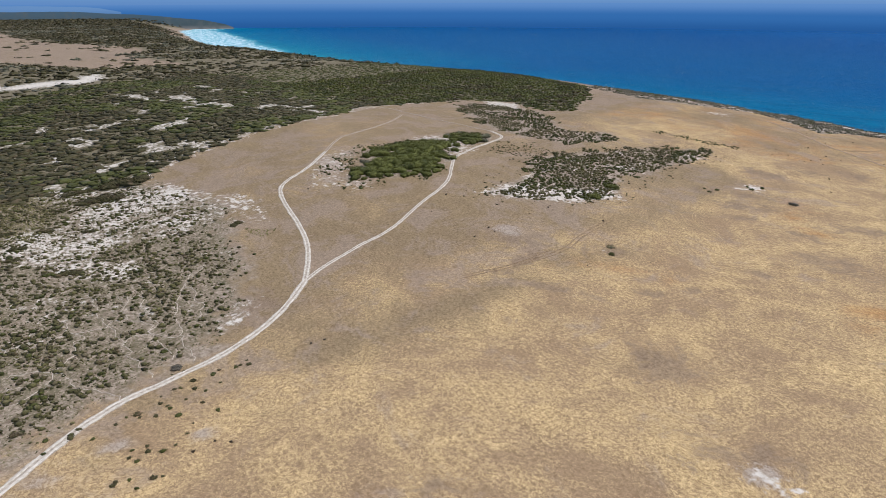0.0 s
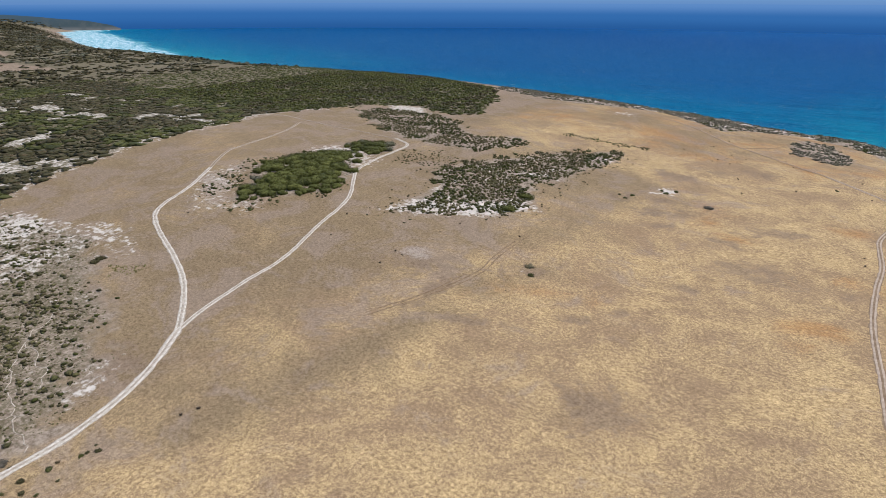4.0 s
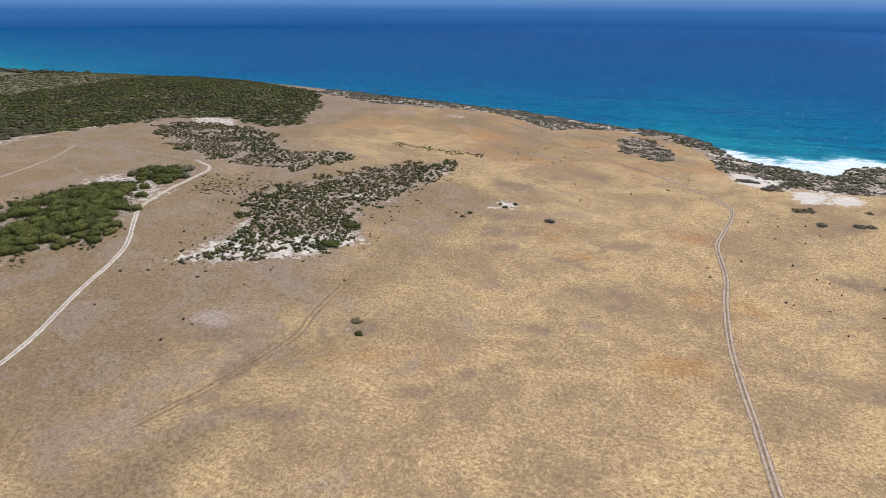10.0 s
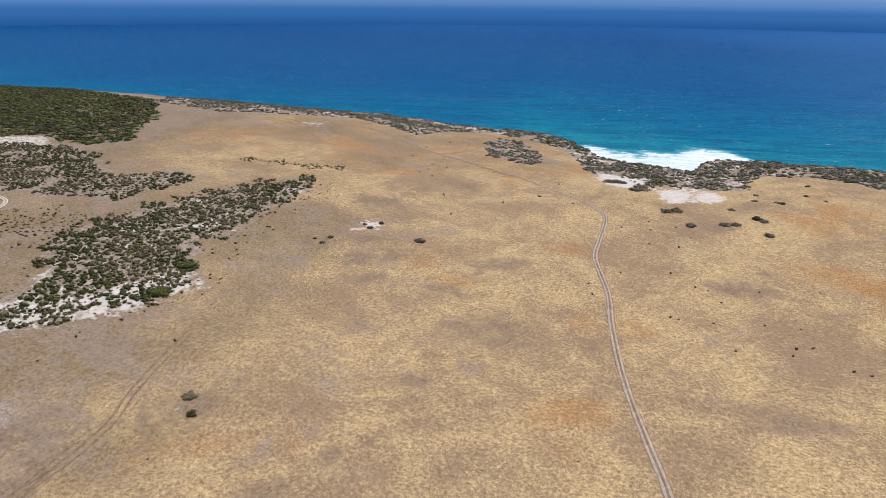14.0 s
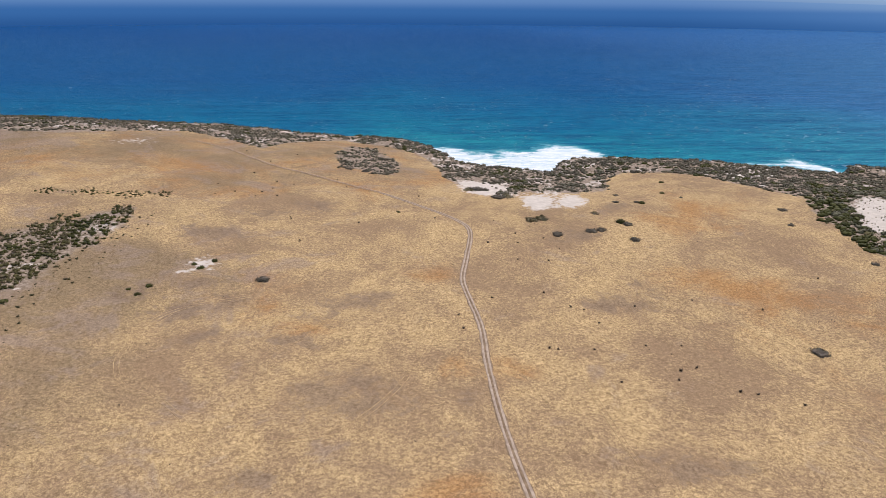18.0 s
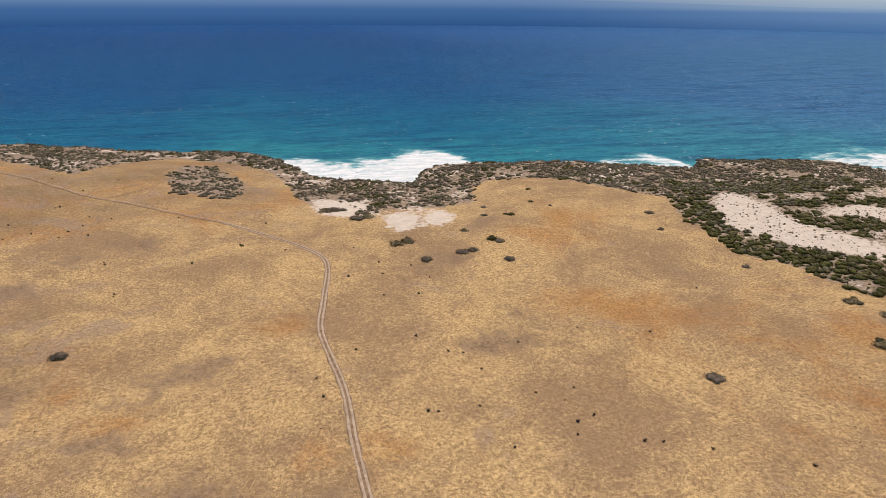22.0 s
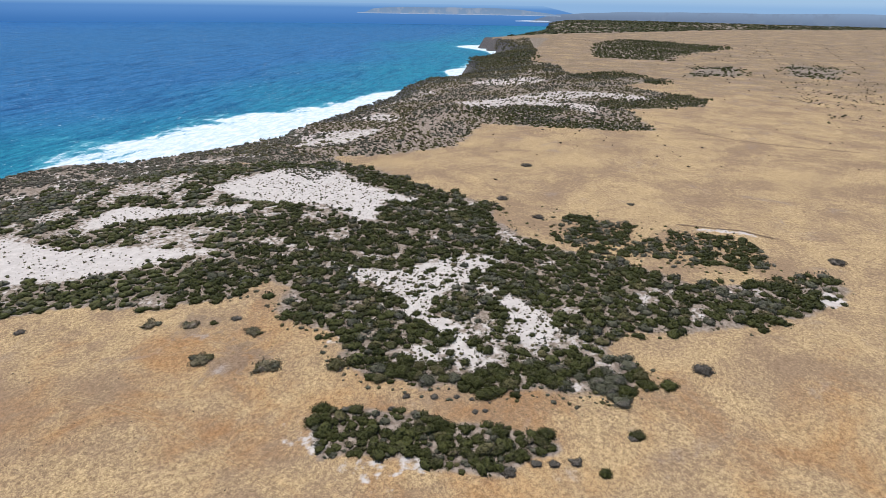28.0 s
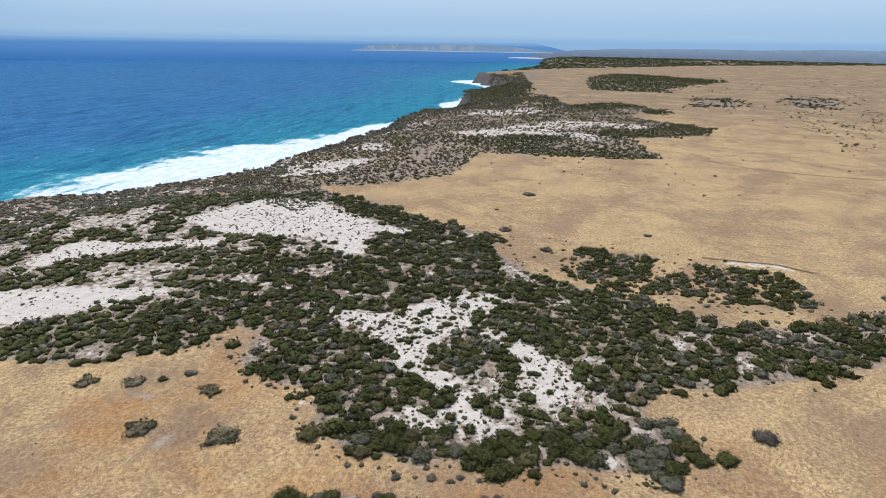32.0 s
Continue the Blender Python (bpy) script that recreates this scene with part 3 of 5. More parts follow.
def sand_mask(x, y):
    best = np.full(np.shape(x), -1.0)
    for outline, soft in ((DUNE_EAST, 10), (DUNE_MIDDLE, 9), (DUNE_WEST, 10), (GLADE_NORTH, 5), (GLADE_WEST, 5), (GLADE_EAST, 5), (GLADE_SOUTH, 5), (TIP_SAND, 4), (COVE_PAN, 7), (COVE_PAN_EAST, 7), (COVE_STRIP, 9), (COVE_EAST_SAND, 5), (PALE_LANE, 30), (LOW_SAND, 14), (GROVE_GAP, 26)):
        best = np.maximum(best, np.clip(inside(outline, x, y) / soft, -1, 1))
    for outline in (HEATH_SAND, HEATH_SAND_FAR, HEATH_SAND_NEAR, HEATH_SAND_BROW, HILL_SAND):
        best = np.maximum(best, np.clip(inside(outline, x, y) / 16, -1, 0.25) - 0.10)
    best = np.maximum(best, np.where(inside(MAIN_SCRUB, x, y) > 3, 0.60 * smooth((ripple(x, y, 13.0, 2.0) - 0.35) / 0.4) - 0.66, -1))
    rim = inside(FAR_SCRUB, x, y)
    best = np.maximum(best, np.where((rim > -9) & (rim < 10) & (x > -700) & (y > 60) & (y < 430), -0.16, -1))
    best = np.maximum(best, np.clip(inside(SALT_PAN, x, y) / 14, -1, 0.3) * 0.9 - 0.38 + 0.25 * ripple(x, y, 22.0, 2.0))
    best = np.maximum(best, np.clip(inside(BROKEN_PAN, x, y) / 18, -1, 0.1) - 0.58 + 0.28 * ripple(x, y, 14.0, 3.0))
    best = np.maximum(best, np.where(inside(LOW_SCRUB, x, y) > 0, 0.55 * smooth((ripple(x, y, 10.0, 2.0) - 0.2) / 0.4) - 0.58, -1))
    best = np.maximum(best, np.where((heath_depth(x, y) > 4) & (x > -430) & (x < 1100), 0.60 * smooth((ripple(x, y, 15.0, 5.0) - 0.15) / 0.5) - 0.52, -1))
    best = np.maximum(best, np.clip(inside(COVE_SAND, x, y) / 12, -1, 0.0) - 0.12 + 0.2 * ripple(x, y, 9.0, 4.0))
    best = np.maximum(best, np.clip(inside(GROVE_SAND, x, y) / 20, -1, 0.0) - 0.26)
    holes = smooth((ripple(x, y, 30.0, 3.0) - 0.42) / 0.25) * smooth((x + 1050) / 200) * (1 - smooth((y - 330) / 120))
    best = np.maximum(best, np.where(inside(FAR_SCRUB, x, y) > 4, holes * 0.8 - 0.82, -1))
    best = np.maximum(best, spots(FADED, x, y) * 0.45 - 0.42)
    best = np.maximum(best, spots(PALE, x, y) * 0.75 - 0.46)
    best = np.maximum(best, np.minimum(inside(SALT_FLAT, x, y) / 30, 0.0) - 0.85 + 0.5 * ripple(x, y, 26.0, 8.0) * (inside(SALT_FLAT, x, y) > 0))
    best = np.maximum(best, np.clip(inside(GLADE, x, y) / 14, -1, 0.0) - 0.22 + 0.12 * ripple(x, y, 9.0, 6.0))
    best = np.maximum(best, np.where(inside(MAIN_SCRUB, x, y) > 2, 0.5 * (1 - belts(x, y)) - 0.54, -1))
    best = np.maximum(best, np.clip(inside(BANK_SAND, x, y) / 3, -1, 0.3) - 0.05)
    best = np.maximum(best, np.clip(inside(THICKET_SAND, x, y) / 6, -1, 0.0) - 0.30)
    return best * 0.5 + 0.5


# ---- the ground, one sheet to the horizon ----
def axis(low, high, step, far_low, far_high, growth=1.09):
    """Places along an axis: even between low and high, wider and wider beyond."""
    steps, here, out = [], step, []
    mid = list(np.arange(low, high + 0.1, step))
    p, g = low, step
    while p > far_low:
        g *= growth
        p -= g
        out.append(max(p, far_low))
    q, g = high, step
    after = []
    while q < far_high:
        g *= growth
        q += g
        after.append(min(q, far_high))
    return np.array(out[::-1] + mid + after)


def sheet(name, xs, ys, zs, mat, masks, rounded=True):
    """A grid of points as one smooth mesh, with vertex masks."""
    rows, cols = xs.shape
    index = np.arange(rows * cols).reshape(rows, cols)
    quads = np.stack([index[:-1, :-1], index[:-1, 1:], index[1:, 1:], index[1:, :-1]], -1).reshape(-1, 4)
    me = raw_mesh(name, np.stack([xs, ys, zs], -1).reshape(-1, 3), quads, mat)
    me.polygons.foreach_set("use_smooth", np.full(len(quads), rounded))
    for key, values in masks.items():
        me.attributes.new(key, "FLOAT", "POINT").data.foreach_set("value", np.ascontiguousarray(values, np.float32).ravel())
    return new(name, me)


def raw_mesh(name, points, faces, mat):
    me = bpy.data.meshes.new(name)
    n = faces.shape[1]
    me.vertices.add(len(points))
    me.vertices.foreach_set("co", np.ascontiguousarray(points, np.float32).ravel())
    me.loops.add(faces.size)
    me.loops.foreach_set("vertex_index", np.ascontiguousarray(faces, np.int32).ravel())
    me.polygons.add(len(faces))
    me.polygons.foreach_set("loop_start", np.arange(0, faces.size, n, dtype=np.int32))
    me.materials.append(mat)
    me.update(calc_edges=True)
    return me


GX, GY = np.meshgrid(axis(-620, 560, 4.2, -4900, 4900, 1.06), axis(-130, 680, 4.2, -4900, 2700, 1.06))
GZ = height(GX, GY)
OFF = inland(GX, GY)
DEPTH = heath_depth(GX, GY)
soil = np.full(GX.shape, -1.0)
for outline, soft in ((MAIN_SCRUB, 8), (LOWER_SCRUB, 5), (GROVE_WEST, 14), (GROVE_EAST, 8), (LOW_SCRUB, 14), (BAND_SCRUB, 16), (SALT_FLAT, 30), (FAR_SCRUB, 12), (HEATH_ISLAND, 14), (FAR_PLAIN, 60),
                      (EAST_HEATH, 20), (NECK_HEATH, 8), (FAR_COPSE, 40), (FAR_COPSE_SOUTH, 40), (FAR_COPSE_EAST, 40)):
    soil = np.maximum(soil, np.clip(inside(outline, GX, GY) / soft, -1, 1))
soil = np.maximum(soil, np.clip(DEPTH / 12, -1, 1))
soil = np.minimum(soil, -np.clip(inside(FAR_FIELD, GX, GY) / 30, -1, 1))
# worn pasture, plus a greyer far east that stands in for haze
worn_or_hazed = smooth((-GX - 110 + 0.18 * (GY - 200)) / 210) * 0.95 * (1 - 0.75 * smooth((GY - 360) / 120) * smooth((GX + 430) / 60)) + 0.8 * smooth((-900 - GX) / 200) + 0.7 * smooth((GX - 550) / 600) + 0.42 * smooth((GY - 420) / 160) * smooth((60 - GX) / 160)
weedy = 0.55 + 0.52 * smooth((inside(SALT_FLAT, GX, GY) + 10) / 20) + 0.9 * smooth((inside(FAR_SCRUB, GX, GY) + 10) / 20) + 0.4 * smooth((GX - 560) / 300) + 0.25 * smooth((inside(MAIN_SCRUB, GX, GY) - 2) / 8)
pale = np.maximum(np.maximum(spots(PALE_SOIL, GX, GY) * 1.05, -0.5), np.clip((inside(GROVE_SAND, GX, GY) + 4) / 14, -0.5, 0.75)) + 0.9 * smooth((-950 - GX) / 150)
worn_or_hazed = worn_or_hazed + 0.3 * np.clip(spots([(-240, 78, 14, 45, -12), (-231, 130, 12, 50, -5), (-222, 190, 13, 34, -14), (-154, 132, 12, 26, -25)], GX, GY) + 0.2, 0, 1)
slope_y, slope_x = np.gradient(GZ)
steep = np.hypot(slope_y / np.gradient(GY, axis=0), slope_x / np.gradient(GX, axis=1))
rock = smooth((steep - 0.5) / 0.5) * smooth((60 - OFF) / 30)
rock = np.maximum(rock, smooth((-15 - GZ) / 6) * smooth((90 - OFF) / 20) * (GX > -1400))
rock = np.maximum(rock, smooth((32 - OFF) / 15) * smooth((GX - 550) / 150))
ground = tagged(sheet("ground", GX, GY, GZ, PASTURE, {"soil": soil * 0.5 + 0.5, "sand": sand_mask(GX, GY), "worn_or_hazed": worn_or_hazed, "rock": rock, "weedy": weedy, "pale": pale,
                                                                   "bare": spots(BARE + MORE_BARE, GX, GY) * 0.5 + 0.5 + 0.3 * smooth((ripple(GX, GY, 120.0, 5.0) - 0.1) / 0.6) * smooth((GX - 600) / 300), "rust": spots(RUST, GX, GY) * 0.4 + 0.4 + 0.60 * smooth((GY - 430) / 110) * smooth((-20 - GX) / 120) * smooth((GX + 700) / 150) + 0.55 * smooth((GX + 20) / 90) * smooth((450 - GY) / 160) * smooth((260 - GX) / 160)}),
                "dry golden pasture and pale sandy scrubland above the sea", "ground", kind="structure")

# ---- the sea ----
across = axis(-700, 1200, 10.0, -4900, 4900, 1.04)
out_to = axis(-70, 260, 6.0, -70.1, 4600, 1.06)
WX, WV = np.meshgrid(across, out_to)
WY = np.minimum(np.interp(WX, COAST_AT[:, 0], COAST_AT[:, 1]) + WV, 4850)
WY = WY + np.arange(len(out_to))[:, None] * 0.001
shore = -inland(WX, WY)
reach = np.interp(WX, SURF_AT[:, 0], SURF_AT[:, 1]) * (1 + 0.07 * ripple(WX, WY * 0, 38.0, 3.0))
u = shore / (reach + 2)
lines = ripple(WX * 0.55, shore * 1.7, 40.0, 6.0)
# solid wash from the rocks outwards, then a lacy edge and milky water
surf = np.interp(u, (-0.5, 0.0, 0.72, 0.90, 1.0, 1.10, 1.3, 1.7), (1.1, 1.1, 1.08, 0.86, 0.60, 0.36, 0.12, -0.3)) + 0.16 * lines * (u > 0.75)
surf = surf - 0.42 * np.exp(-((WX - 300) / 55) ** 2) - 0.25 * np.exp(-((WX - 430) / 50) ** 2) - 0.45 * smooth((-1600 - WX) / 200)
surf = surf - 0.17 * np.exp(-((WX + 25) / 75) ** 2)
surf = np.where(reach > 30, surf, np.clip(0.62 - shore / 55, -0.3, 1) + 0.1 * lines)
# the eastern haze mask follows direction from the middle of the camera's path
sea = tagged(sheet("water", WX, WY, np.full(WX.shape, SEA), WATER, {"offshore": shore * (1 + 0.35 * smooth((WX - 350) / 500)) + 190 * smooth((-110 - WX) / 160) * smooth((WX + 1500) / 400), "haze_east": 0.88 * smooth((np.degrees(np.arctan2(WX + 80, WY - 70)) - 8) / 38) * smooth((WX - 50) / 450), "surf": surf}, False), "deep blue sea, turquoise inshore, with white surf", "sea", kind="structure")


# ---- the far distance: glowing bands with haze painted in ----
def ring(name, mat, radius, low, skyline, ups, label, rough=0.0, lean=0.0):
    """A band of distance round the place, leaning outwards. The skyline gives heights by angle, in degrees from +y towards +x."""
    bm = bmesh.new()
    marks = np.array(skyline, float)
    columns = []
    for a in np.linspace(marks[0, 0], marks[-1, 0], 361):
        top = float(np.interp(a, marks[:, 0], marks[:, 1])) + rough * float(ripple(a, 0.0, 2.6, 4.0))
        s, c = math.sin(radians(a)), math.cos(radians(a))
        rise = max(top - low, 0.5)
        columns.append([bm.verts.new((-80 + (radius + lean * rise * k / ups) * s, 70 + (radius + lean * rise * k / ups) * c, low + rise * k / ups)) for k in range(ups + 1)])
    for a, b in zip(columns[:-1], columns[1:]):
        for k in range(ups):
            bm.faces.new((a[k], b[k], b[k + 1], a[k + 1]))
    me = bpy.data.meshes.new(name)
    bm.to_mesh(me)
    bm.free()
    me.materials.append(mat)
    return tagged(new(name, me), label, "horizon", kind="structure")


# these glow unlit; haze is painted as paler colour towards the skyline
FAR_SEA = hazy_glow_material("far_sea", [(-46.0, (0.026, 0.103, 0.288)), (40.0, (0.043, 0.148, 0.372)), (116.0, (0.125, 0.255, 0.500))], None,
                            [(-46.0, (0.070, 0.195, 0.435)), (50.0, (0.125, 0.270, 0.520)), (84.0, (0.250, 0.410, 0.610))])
FAR_HILL = hazy_glow_material("far_hills", [(0.0, (0.170, 0.215, 0.285)), (85.0, (0.270, 0.345, 0.440))], (0.215, 0.265, 0.335))
FAR_CLIFF = hazy_glow_material("far_headland", [(22.0, (0.55, 0.60, 0.66)), (27.0, (0.215, 0.305, 0.42)), (70.0, (0.205, 0.285, 0.390))], (0.34, 0.375, 0.43))
# the western coast glows as well, its blue haze put into the colours
WEST_CLIFF = hazy_glow_material("western_headland", [(-50.0, (0.36, 0.31, 0.26)), (-38.0, (0.15, 0.155, 0.155)), (-18.0, (0.065, 0.090, 0.100)), (60.0, (0.070, 0.108, 0.140))], (0.098, 0.115, 0.120))
FAR_WEST = hazy_glow_material("far_western_coast", [(10.0, (0.075, 0.165, 0.340)), (90.0, (0.150, 0.270, 0.470))])
FAR_SKY = hazy_glow_material("far_sky", [(84.0, (0.130, 0.250, 0.480)), (190.0, (0.190, 0.330, 0.550)), (480.0, (0.450, 0.600, 0.720))], None,
                            [(84.0, (0.300, 0.455, 0.630)), (140.0, (0.400, 0.545, 0.675)), (420.0, (0.520, 0.655, 0.755))])
FAR_SURF = hazy_glow_material("far_surf", [(0.0, (0.62, 0.70, 0.78)), (90.0, (0.62, 0.70, 0.78))])
ring("backdrop", FAR_SEA, 4640, -60, [(-130, 97), (-70, 97), (-40, 118), (28, 118), (44, 87), (50, 84), (86, 83), (89, 30), (190, 30)], 8, "glowing backdrop painted as hazy blue sea out to the horizon", lean=0.42)
ring("backdrop_sky", FAR_SKY, 4830, 10, [(-180, 500), (180, 500)], 8, "pale hazy summer sky low over the sea")
ring("backdrop_hills", FAR_HILL, 4600, -20, [(85, -10), (87, 36), (93, 60), (101, 66), (111, 76), (130, 80), (160, 86), (195, 84)], 4, "glowing backdrop of blue hills far behind the coast, haze painted in", 3.0)
ring("backdrop_headland", FAR_CLIFF, 4590, 22, [(70.6, 24), (71.3, 30), (71.9, 50), (73, 60), (75, 64), (79, 66), (82, 66), (84, 60), (87.5, 30)], 4, "glowing backdrop of a pale headland far along the coast, haze painted in", 2.0)
ring("backdrop_surf", FAR_SURF, 4586, -14, [(83.8, -10), (84.8, -6), (86.4, -8), (86.8, -13)], 2, "glowing backdrop strip of white surf under a far headland", 1.5)
ring("backdrop_west", FAR_WEST, 4600, 10, [(-125, 84), (-90, 92), (-76, 93), (-73, 90), (-71.5, 84), (-70, 60)], 4, "glowing backdrop of a blue coast far to the west, haze painted in", 1.5)
ring("backdrop_bluff", WEST_CLIFF, 4560, -60, [(-90, 60), (-76, 62), (-73.6, 64), (-70.6, 52), (-67, 30), (-64, 8), (-62.4, -18), (-61.8, -38)], 4, "glowing backdrop of a dark scrubby headland with pale cliffs beyond a bay", 2.0)


# ---- wheel tracks ----
def curve_through(points, step):
    """Points along a smooth line through the given ones."""
    pts = np.array(points, float)
    pts = np.concatenate([[2 * pts[0] - pts[1]], pts, [2 * pts[-1] - pts[-2]]])
    out = []
    for a, b, c, d in zip(pts[:-3], pts[1:-2], pts[2:-1], pts[3:]):
        n = max(2, int(np.hypot(*(c - b)) / step))
        for k in range(n):
            u = k / n
            out.append(0.5 * (2 * b + (c - a) * u + (2 * a - 5 * b + 4 * c - d) * u * u + (3 * b - a - 3 * c + d) * u ** 3))
    return np.array(out + [pts[-2]])


def ribbon(name, points, left, right, lift, mat, parent=None, label="", wander=0.0):
    """A strip of bare ground between two offsets from a line, lying on the land."""
    way = curve_through(points, 2.0)
    way = way + wander * np.stack([ripple(way[:, 0], way[:, 1], 6.0, 1.0), ripple(way[:, 0], way[:, 1], 6.0, 2.0)], -1)
    ahead = np.gradient(way, axis=0)
    ahead /= np.hypot(ahead[:, 0], ahead[:, 1])[:, None]
    side = np.stack([ahead[:, 1], -ahead[:, 0]], -1)
    run = np.arange(len(way)) * 2.0
    mid, half = (left + right) / 2, abs(right - left) / 2
    rows = []
    for k in (-1, -0.5, 0.5, 1):
        off = mid + k * (half * (1 + 0.22 * ripple(run, run * 0 + 3 * k + left, 4.0)))
        place = way + side * off[:, None]
        rows.append(np.column_stack([place, height(place[:, 0], place[:, 1]) + lift - (0.12 if abs(k) == 1 else 0.0)]))
    grid = np.stack(rows)
    index = np.arange(grid.shape[0] * grid.shape[1]).reshape(grid.shape[:2])
    quads = np.stack([index[:-1, :-1], index[:-1, 1:], index[1:, 1:], index[1:, :-1]], -1).reshape(-1, 4)[:, ::-1]
    ob = new(name, raw_mesh(name, grid.reshape(-1, 3), quads, mat))
    if parent:
        ob.parent = parent
    return tagged(ob, label)


MAIN_WAY = [(-236, -85), (-251, -54), (-262, -37), (-272, -17), (-275, 4), (-277, 26), (-282, 46), (-291, 65), (-302, 81)]
WEST_WAY = [(-302, 81), (-320, 96), (-341, 110), (-369, 123), (-398, 135), (-418, 146), (-429, 160), (-439, 182), (-460, 214)]
GROVE_WAY = [(-302, 81), (-308, 99), (-312, 121), (-316, 149), (-327, 181), (-339, 217), (-357, 242), (-370, 260), (-378, 286), (-384, 314), (-391, 340), (-412, 352)]
GROVE_END = [(-412, 352), (-456, 357), (-545, 371), (-593, 376), (-669, 402), (-739, 430)]
WEST_END = [(-460, 214), (-484, 247), (-492, 276), (-508, 325), (-528, 358)]
EAST_WAY = [(-64, 130), (-72, 165), (-77, 208), (-81, 246), (-82, 289), (-81, 325), (-84, 364), (-80, 391), (-74, 427), (-77, 446), (-91, 467), (-110, 492), (-124, 508)]
HEATH_WAY = [(-124, 508), (-152, 532), (-179, 556), (-201, 570), (-228, 594), (-250, 616), (-279, 637)]


def wheel_track(points, verge, rut_width, rut_mat, label, lift=0.15, gauge=0.82, verge_mat=None):
    track = tagged(ribbon("track", points, -verge, verge, lift, verge_mat or VERGE), label, "track", kind="structure")
    for side in (-1, 1):
        ribbon("rut", points, side * gauge - rut_width / 2, side * gauge + rut_width / 2, lift + 0.07, rut_mat, track)
    return track


wheel_track(MAIN_WAY, 1.75, 1.1, WHITE_TRACK, "white sandy vehicle track with two wheel ruts across pasture", gauge=0.88, verge_mat=PALE_VERGE)
wheel_track(WEST_WAY, 1.45, 0.85, WHITE_TRACK, "white sandy vehicle track curving past scrubland", gauge=0.8, verge_mat=PALE_VERGE)
wheel_track(GROVE_WAY, 1.2, 0.62, WHITE_TRACK, "pale sandy vehicle track leading to a grove", gauge=0.74, verge_mat=PALE_VERGE)
wheel_track(GROVE_END, 1.2, 0.5, PALE_VERGE, "faint sandy vehicle track leaving a grove towards scrub")
wheel_track(WEST_END, 1.3, 0.7, PALE_VERGE, "faint sandy vehicle track fading out across pasture")
wheel_track(EAST_WAY, 1.5, 0.88, RUT, "faint two-rut vehicle track through golden grass", gauge=0.74)
wheel_track(HEATH_WAY, 1.15, 0.4, RUT, "faint brown vehicle track climbing towards coastal heath", lift=0.3, gauge=0.8, verge_mat=BROWN_RUT)


# ---- plants ----
def billow(seed, rings, around, lobes, leaves, leaf, flat=0.62, wide=0.56, rough=0.10):
    """An uneven crown about one metre in radius: one billowing skin over several lobes, with leafy clumps on it."""
    rng = np.random.default_rng(seed)
    turn = 2.4 * np.arange(lobes) + rng.uniform(-0.5, 0.5, lobes)
    out = wide * np.sqrt((np.arange(lobes) + 0.4) / lobes) * rng.uniform(0.8, 1.15, lobes) if lobes > 1 else np.array([0.12])
    middle = np.stack([out * np.cos(turn) * rng.uniform(0.85, 1.2), out * np.sin(turn), 0.40 - 0.30 * out + rng.uniform(-0.10, 0.10, lobes)], -1)
    size = (rng.uniform(0.30, 0.52, lobes) if lobes < 8 else rng.uniform(0.20, 0.40, lobes)) if lobes > 1 else np.array([0.80])

    def skin(d):
        along = d @ middle.T
        inner = along ** 2 - (middle ** 2).sum(1) + size ** 2
        reach = np.where(inner > 0, along + np.sqrt(np.maximum(inner, 0)), 0).max(1)
        return d * np.maximum(reach, 0.38)[:, None] * (1, 1, flat * 1.35)

    up = np.linspace(1.45, -0.12, rings + 1)
    d = [np.array([[0.0, 0.0, 1.0]])]
    for k, a in enumerate(up[1:]):
        w = 2 * math.pi * (np.arange(around) + 0.5 * (k % 2)) / around
        d.append(np.stack([math.cos(a) * np.cos(w), math.cos(a) * np.sin(w), np.full(around, math.sin(a))], -1))
    points = skin(np.concatenate(d))
    points *= 0.88 * rng.uniform(1 - rough, 1 + rough, (len(points), 1))
    faces = [(0, 1 + i, 1 + (i + 1) % around) for i in range(around)]
    for k in range(rings - 1):
        a, b = 1 + k * around, 1 + (k + 1) * around
        for i in range(around):
            n = (i + 1) % around
            faces += [(a + i, b + i, b + n), (a + i, b + n, a + n)]
    d = rng.normal(size=(leaves, 3))
    d[:, 2] = np.abs(d[:, 2]) * 0.9 - 0.1
    d /= np.linalg.norm(d, axis=1)[:, None]
    at = skin(d) * rng.uniform(0.86, 1.20, (leaves, 1))
    u = np.cross(d, rng.normal(size=(leaves, 3)))
    u /= np.linalg.norm(u, axis=1)[:, None]
    v = np.cross(d, u) * 0.9 + d * rng.uniform(0.0, 0.6, (leaves, 1))
    s = leaf * rng.uniform(0.6, 1.4, (leaves, 1))
    first = len(points) + 3 * np.arange(leaves)
    points = np.concatenate([points, np.stack([at - u * s - d * 0.4 * s, at + u * s - d * 0.4 * s, at + v * s * 1.2], 1).reshape(-1, 3)])
    points[:, 2] = np.maximum(points[:, 2], -0.12)
    return points, np.concatenate([np.array(faces), np.stack([first, first + 1, first + 2], -1)])


FINE = [billow(s, 8, 20, 17, 760, 0.062, 0.60, 0.70, 0.12) for s in (1, 2, 3, 4, 5, 6, 7)]
DENSE = [billow(s, 9, 24, 13, 620, 0.040, 0.62, 0.68, 0.05) for s in (101, 102, 103, 104)]
MID = [billow(s, 4, 10, 9, 110, 0.110, 0.60, 0.66, 0.14) for s in (11, 12, 13, 14, 15, 16)]
SMALL = [billow(s, 2, 6, 3, 14, 0.19, 0.62, rough=0.14) for s in (21, 22, 23, 24)]
FAR = [billow(s, 2, 6, 2, 5, 0.22, 0.5, rough=0.14) for s in (31, 32, 33)]
